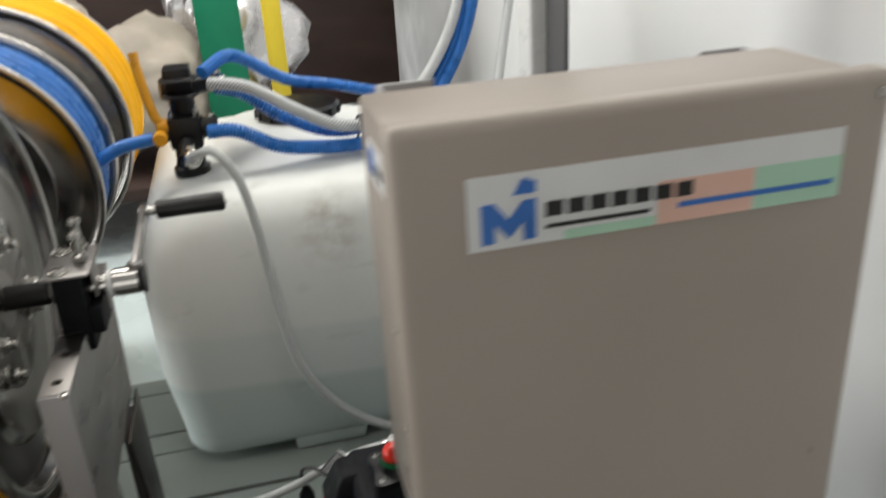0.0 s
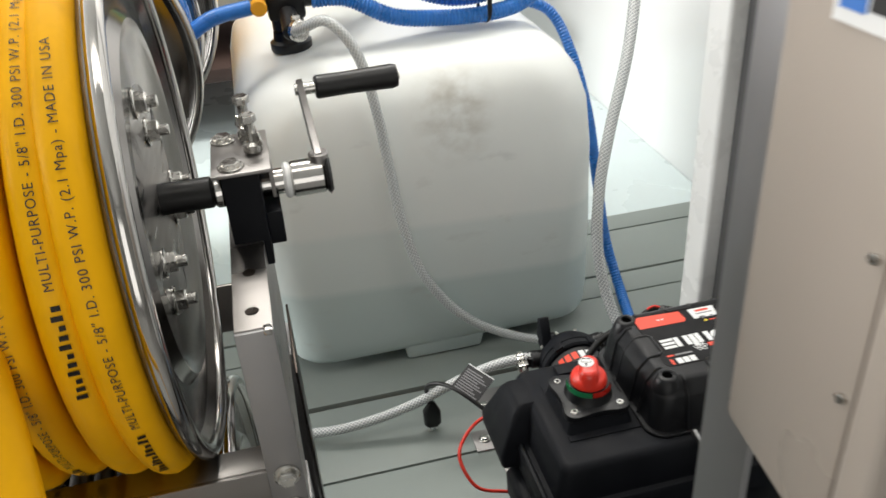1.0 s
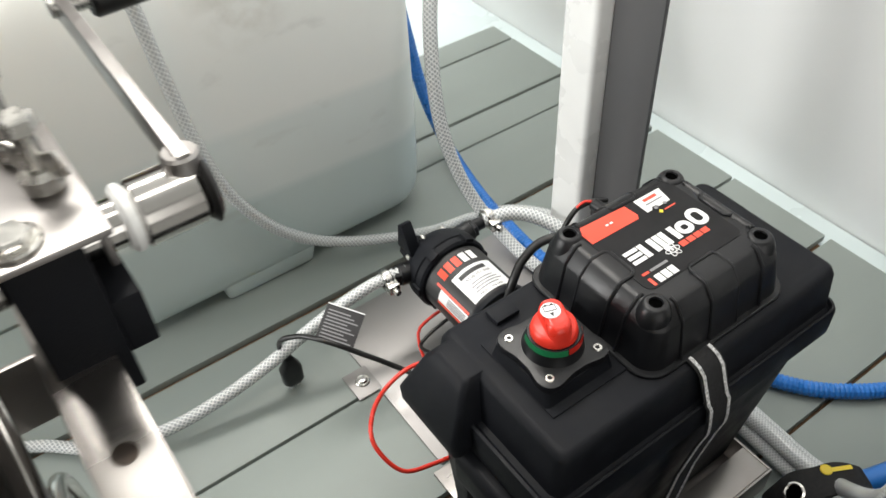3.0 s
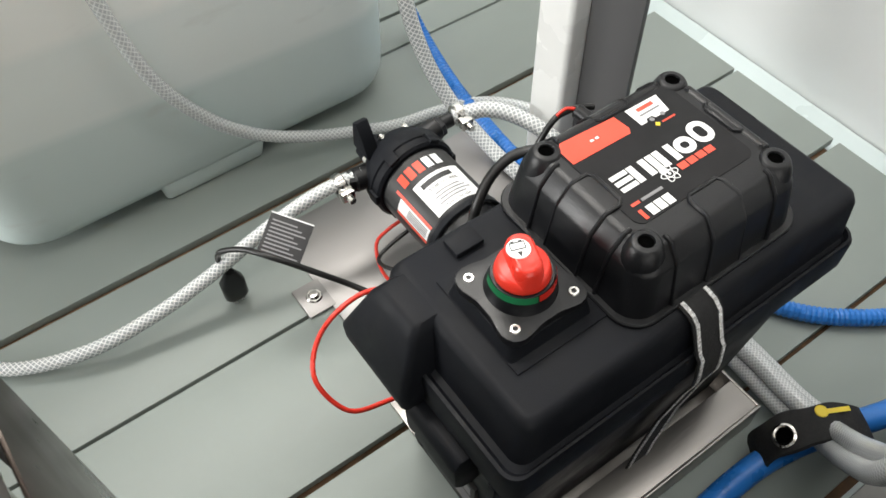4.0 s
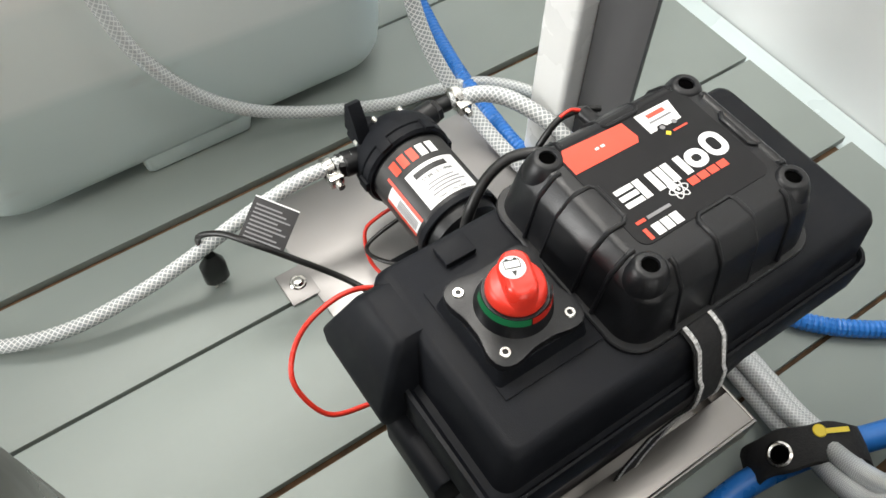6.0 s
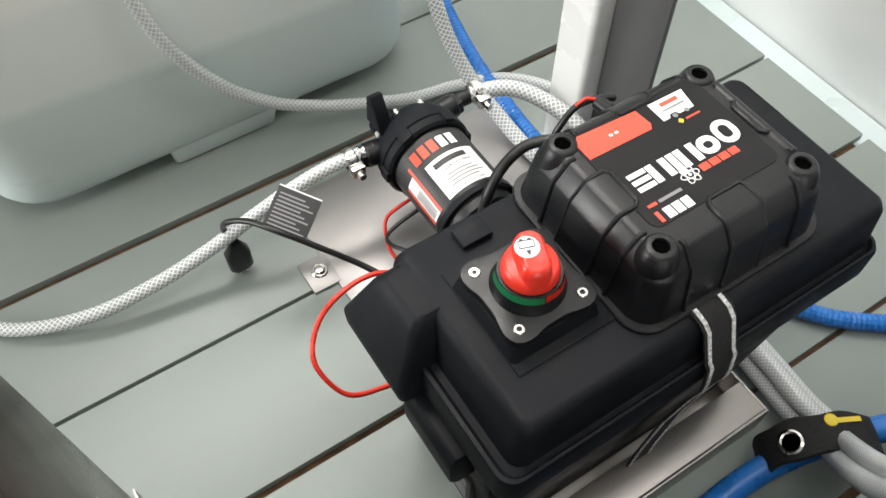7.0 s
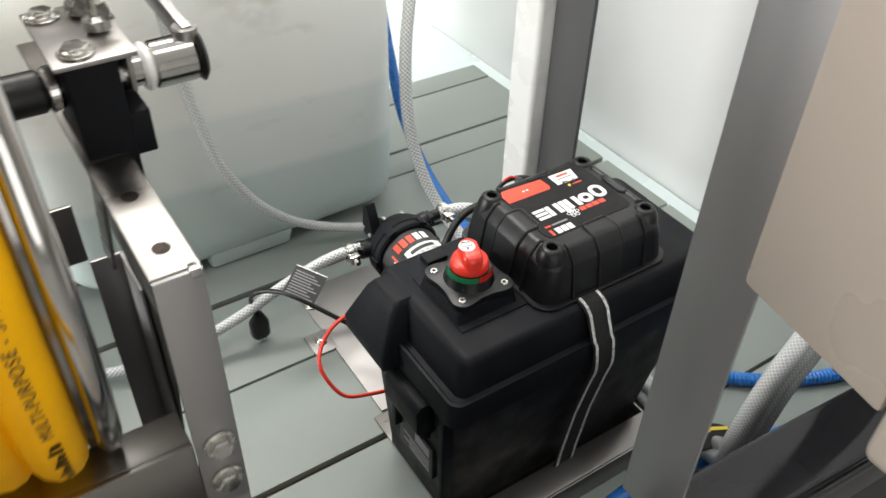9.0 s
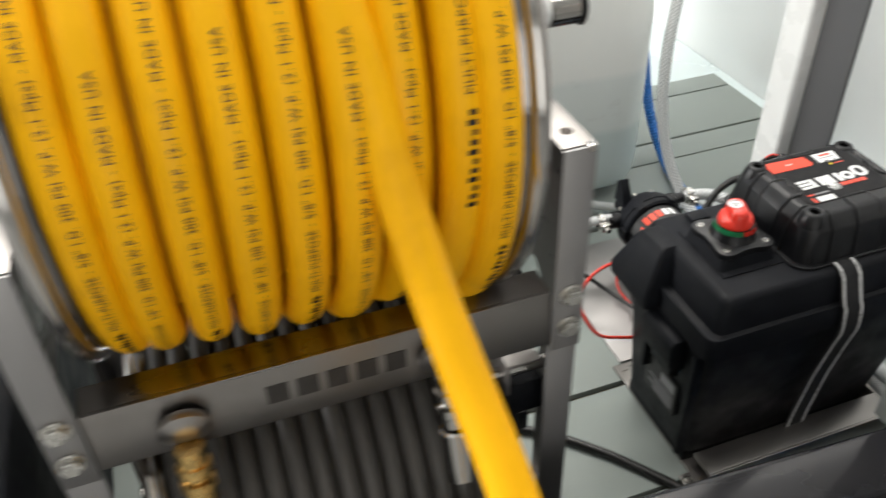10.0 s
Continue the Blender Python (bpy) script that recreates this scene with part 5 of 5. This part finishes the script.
part("upright", join(bm_box(0.715, 0.718, 0.8065, 0.850, 0.3205, 0.89, 0.001), bm_box(0.68, 0.715, 0.847, 0.850, 0.3205, 0.89, 0.001)), STAND, stand)
part("cross_piece", bm_box(0.4236, 0.715, 0.8065, 0.8125, 0.70, 0.73, 0.001), STEEL_X, stand)

# ---- control cabinet ----
cab = thing("control_cabinet", (0.56, 0.76, 0.59), "beige enamelled steel control cabinet with a printed banner", "cabinet")
part("body", bm_prism([(0.7125, 0.582), (0.806, 0.600), (0.806, 0.897), (0.7125, 0.897)], "x", 0.400, 0.720, 0.004), CABINET, cab)
door = part("door", bm_box(0.396, 0.724, 0.688, 0.7105, 0.553, 0.902, 0.009, 4), CABINET, cab, "rounded beige cabinet door")
for zz in (0.685, 0.762):
    part("screw", bm_rod((0.4005, 0.7185, zz), (0.397, 0.7185, zz), 0.0028, 10), ZINC, cab)
part("latch_screw", bm_rod((0.714, 0.6885, 0.888), (0.714, 0.686, 0.888), 0.004, 12), ZINC, door)
ban = part("banner", bm_box(0.440, 0.690, 0.6868, 0.6878, 0.822, 0.868), WHITE_PRINT, door, "pale printed banner in blue, peach and mint")
part("banner_field", bm_box(0.50, 0.56, 0.6863, 0.6867, 0.822, 0.828), MINT_PRINT, ban)
part("banner_field", bm_box(0.628, 0.690, 0.6863, 0.6867, 0.822, 0.850), MINT_PRINT, ban)
part("banner_field", bm_box(0.561, 0.627, 0.6863, 0.6867, 0.822, 0.850), PEACH_PRINT, ban)
part("banner_mark", join(bm_prism([(0.448, 0.826), (0.456, 0.826), (0.456, 0.838), (0.465, 0.828), (0.474, 0.838), (0.474, 0.826), (0.482, 0.826), (0.482, 0.851), (0.474, 0.851), (0.465, 0.840), (0.456, 0.851), (0.448, 0.851)], "y", 0.6858, 0.6866), bm_prism([(0.468, 0.855), (0.474, 0.865), (0.482, 0.862), (0.482, 0.855)], "y", 0.6858, 0.6866)), BLUE_PRINT, ban)
for k in range(7):
    part("banner_bar", bm_box(0.488 + 0.0142 * k, 0.4992 + 0.0142 * k, 0.6858, 0.6862, 0.8385, 0.848), BLACK_PRINT, ban)
part("banner_bar", bm_box(0.488, 0.556, 0.6858, 0.6862, 0.831, 0.8335), BLACK_PRINT, ban)
part("banner_bar", bm_box(0.575, 0.684, 0.6858, 0.6862, 0.8315, 0.835), BLUE_PRINT, ban)
side_st = part("side_sticker", bm_box(0.3985, 0.3995, 0.722, 0.772, 0.850, 0.876), WHITE_PRINT, cab, "small printed side sticker")
part("sticker_bar", join(bm_box(0.3979, 0.3984, 0.752, 0.768, 0.856, 0.872)), BLUE_PRINT, side_st)
part("sticker_bar", join(bm_box(0.3979, 0.3984, 0.726, 0.750, 0.858, 0.865)), BLACK_PRINT, side_st)

# ---- trailer rail ----
rail = thing("trailer_rail", (0, 0.84, -0.45), "glossy black painted steel side rail of the trailer", "rail")
TURN_RAIL = Matrix.Translation((0.43, 0.843, 0)) @ Matrix.Rotation(radians(-3.4), 4, "Z")
part("tube", moved(bm_box(-1.7, 0.9, -0.062, 0.0, 0.245, 0.320, 0.006, 3), TURN_RAIL), BLACK_GLOSS, rail)
part("panel", moved(bm_box(-1.7, 0.9, -0.055, -0.002, -0.45, 0.2445, 0.004), TURN_RAIL), BLACK_GLOSS, rail)
part("edge_bead", moved(bm_box(-1.7, 0.9, -0.066, -0.0605, 0.300, 0.312, 0.002), TURN_RAIL), BLACK_GLOSS, rail)
for bx in (-0.06, 0.12):
    part("bolt", moved(join(bm_lathe([(0, 0.0135), (0.004, 0.012), (0.007, 0.007), (0.008, 0)], (bx, -0.0625, 0.275), (0, -1, 0), 24), bm_rod((bx, -0.062, 0.275), (bx, -0.0645, 0.275), 0.016, 24)), TURN_RAIL), CHROME, rail)

# ---- hoses at the front, gathered by a wrap ----
hose("smooth blue hose along the deck edge", [(0.40, 0.93, 0.014), (0.52, 0.965, 0.014), (0.62, 0.975, 0.022), (0.70, 0.965, 0.03), (0.80, 0.93, 0.04), (0.92, 0.89, 0.06), (1.05, 0.86, 0.08)], 0.0135, BLUE_HOSE)
for dx, dz in ((0, 0), (0.022, -0.012), (0.012, 0.016), (0.040, -0.028)):
    hose("clear braided hose bundled at the deck edge", [(0.735 + dx * 0.6, 1.14, 0.014), (0.728 + dx * 0.6, 1.06, 0.02 + max(0, dz)), (0.718 + dx * 0.6, 1.0, 0.03 + max(0, dz)), (0.712 + dx * 0.6, 0.96, 0.045 + max(0, dz)), (0.675 + dx, 0.915, 0.11 + dz), (0.636 + dx, 0.892, 0.20 + dz), (0.655 + dx, 0.890, 0.275 + dz), (0.71 + dx, 0.893, 0.345 + dz), (0.79 + dx, 0.90, 0.44 + dz), (0.86, 0.91, 0.58), (0.90, 0.93, 0.75)], 0.0102, FINE_BRAID)
wrap = thing("hose_wrap", (0.70, 0.95, 0.02), "black hook-and-loop wrap with a steel grommet round the hoses", "wrap")
wm = Matrix.Translation((0.712, 0.957, 0.046)) @ Matrix.Rotation(radians(-28), 4, "Z")
ARCH = [(-0.052, -0.036), (-0.056, -0.012), (-0.048, 0.010), (-0.032, 0.024), (-0.008, 0.031), (0.018, 0.029), (0.038, 0.018), (0.050, -0.002), (0.050, -0.024), (0.044, -0.036)]
arch = smooth_path([(p, 0, q) for p, q in ARCH], 0.005)
band = bmesh.new()
rows = []
for i, p in enumerate(arch):
    t = (arch[min(i + 1, len(arch) - 1)] - arch[max(i - 1, 0)]).normalized()
    n = Vector((-t.z, 0, t.x))
    w = 0.0200 + 0.0012 * math.sin(i * 0.7)
    rows.append([band.verts.new(p + n * e + Vector((0, d, 0))) for d, e in ((-w, 0.0), (-w + 0.002, 0.003), (0, 0.0040), (w - 0.002, 0.003), (w, 0.0), (0, -0.001))])
for p, q in zip(rows, rows[1:]):
    for k in range(6):
        band.faces.new((p[k], p[(k + 1) % 6], q[(k + 1) % 6], q[k]))
bmesh.ops.recalc_face_normals(band, faces=band.faces)
part("band", moved(band, wm), WEB, wrap, "black webbing band")
on_wrap = wm @ Matrix.Translation((-0.0425, -0.003, 0.0215)) @ Matrix.Rotation(radians(-38), 4, "Y")
gro = part("grommet", moved(bm_lathe([(0, 0.0075), (0.0015, 0.0082), (0.0022, 0.0100), (0.001, 0.0122), (0, 0.0124)], (0, 0, 0), (0, 0, 1), 28), on_wrap), CHROME, wrap)
part("grommet_hole", moved(bm_lathe([(0, 0), (0, 0.0074), (0.0004, 0.0074), (0.0004, 0)], (0, 0, 0), (0, 0, 1), 24), on_wrap), HOLE, gro)
part("emblem", moved(bm_rod((-0.004, 0.011, 0.0345), (-0.004, 0.011, 0.0354), 0.0065, 20), wm), YELLOW_PRINT, wrap)
part("emblem", moved(flat_bar(0.001, 0.024, 0.0075, 0.0125, 0.0352, 0.0005), wm), YELLOW_PRINT, wrap)
cable("black cable lying on the deck by the reel", [(0.05, 1.26, 0.03), (0.15, 1.235, 0.008), (0.24, 1.18, 0.0068), (0.305, 1.12, 0.0068), (0.36, 1.05, 0.0068), (0.40, 0.995, 0.0068), (0.46, 0.955, 0.0068), (0.56, 0.935, 0.0068)], 0.0066, RUBBER)

# ---- clutter behind the trailer ----


def crumpled(name, at, size, mat, label, seed, amp=0.3):
    bm = bmesh.new()
    bmesh.ops.create_icosphere(bm, subdivisions=4, radius=1.0)
    for v in bm.verts:
        n = noise.noise(v.co * 1.6 + Vector((seed, 0, 0))) + 0.6 * abs(noise.noise(v.co * 4.2 + Vector((0, seed, 0)))) + 0.3 * abs(noise.noise(v.co * 9 + Vector((0, 0, seed))))
        v.co *= 1 + amp * n
        v.co = Vector(at) + Vector((v.co.x * size[0], v.co.y * size[1], v.co.z * size[2]))
    return solo(name, bm, mat, label, "bag", shade=18)


bench = thing("bench", (0.2, 3.2, -0.7), "dark timber bench piled with bags behind the trailer", "bench")
part("top", bm_box(-1.4, 0.95, 2.9, 3.7, 0.16, 0.20, 0.004), BROWN, bench)
for bx in (-1.3, 0.85):
    for by in (2.97, 3.6):
        part("leg", bm_box(bx - 0.04, bx + 0.04, by - 0.04, by + 0.04, -0.70, 0.16, 0.004), BROWN, bench)
crumpled("wrapped_bundle", (0.02, 3.2, 0.46), (0.22, 0.2, 0.20), PAPER, "crumpled tan wrapped bundle on a bench", 3.1)
crumpled("wrapped_bundle", (-0.32, 3.25, 0.55), (0.24, 0.2, 0.27), PAPER, "crumpled tan wrapped bundle on a bench", 5.7)
crumpled("foil_bag", (0.30, 3.35, 0.55), (0.22, 0.16, 0.27), FOIL, "crumpled silver foil bag on a bench", 8.2, 0.4)
solo("green_board", bm_box(0.22, 0.36, 3.08, 3.10, 0.20, 1.0, 0.003), GREEN_BOARD, "upright green painted board on a bench", "board")
solo("yellow_level", join(bm_box(0.43, 0.49, 3.06, 3.09, 0.20, 1.0, 0.003), bm_box(0.44, 0.48, 3.052, 3.06, 0.3, 0.9, 0.002)), YELLOW_PRINT, "upright yellow bar leaning on a bench", "bar")
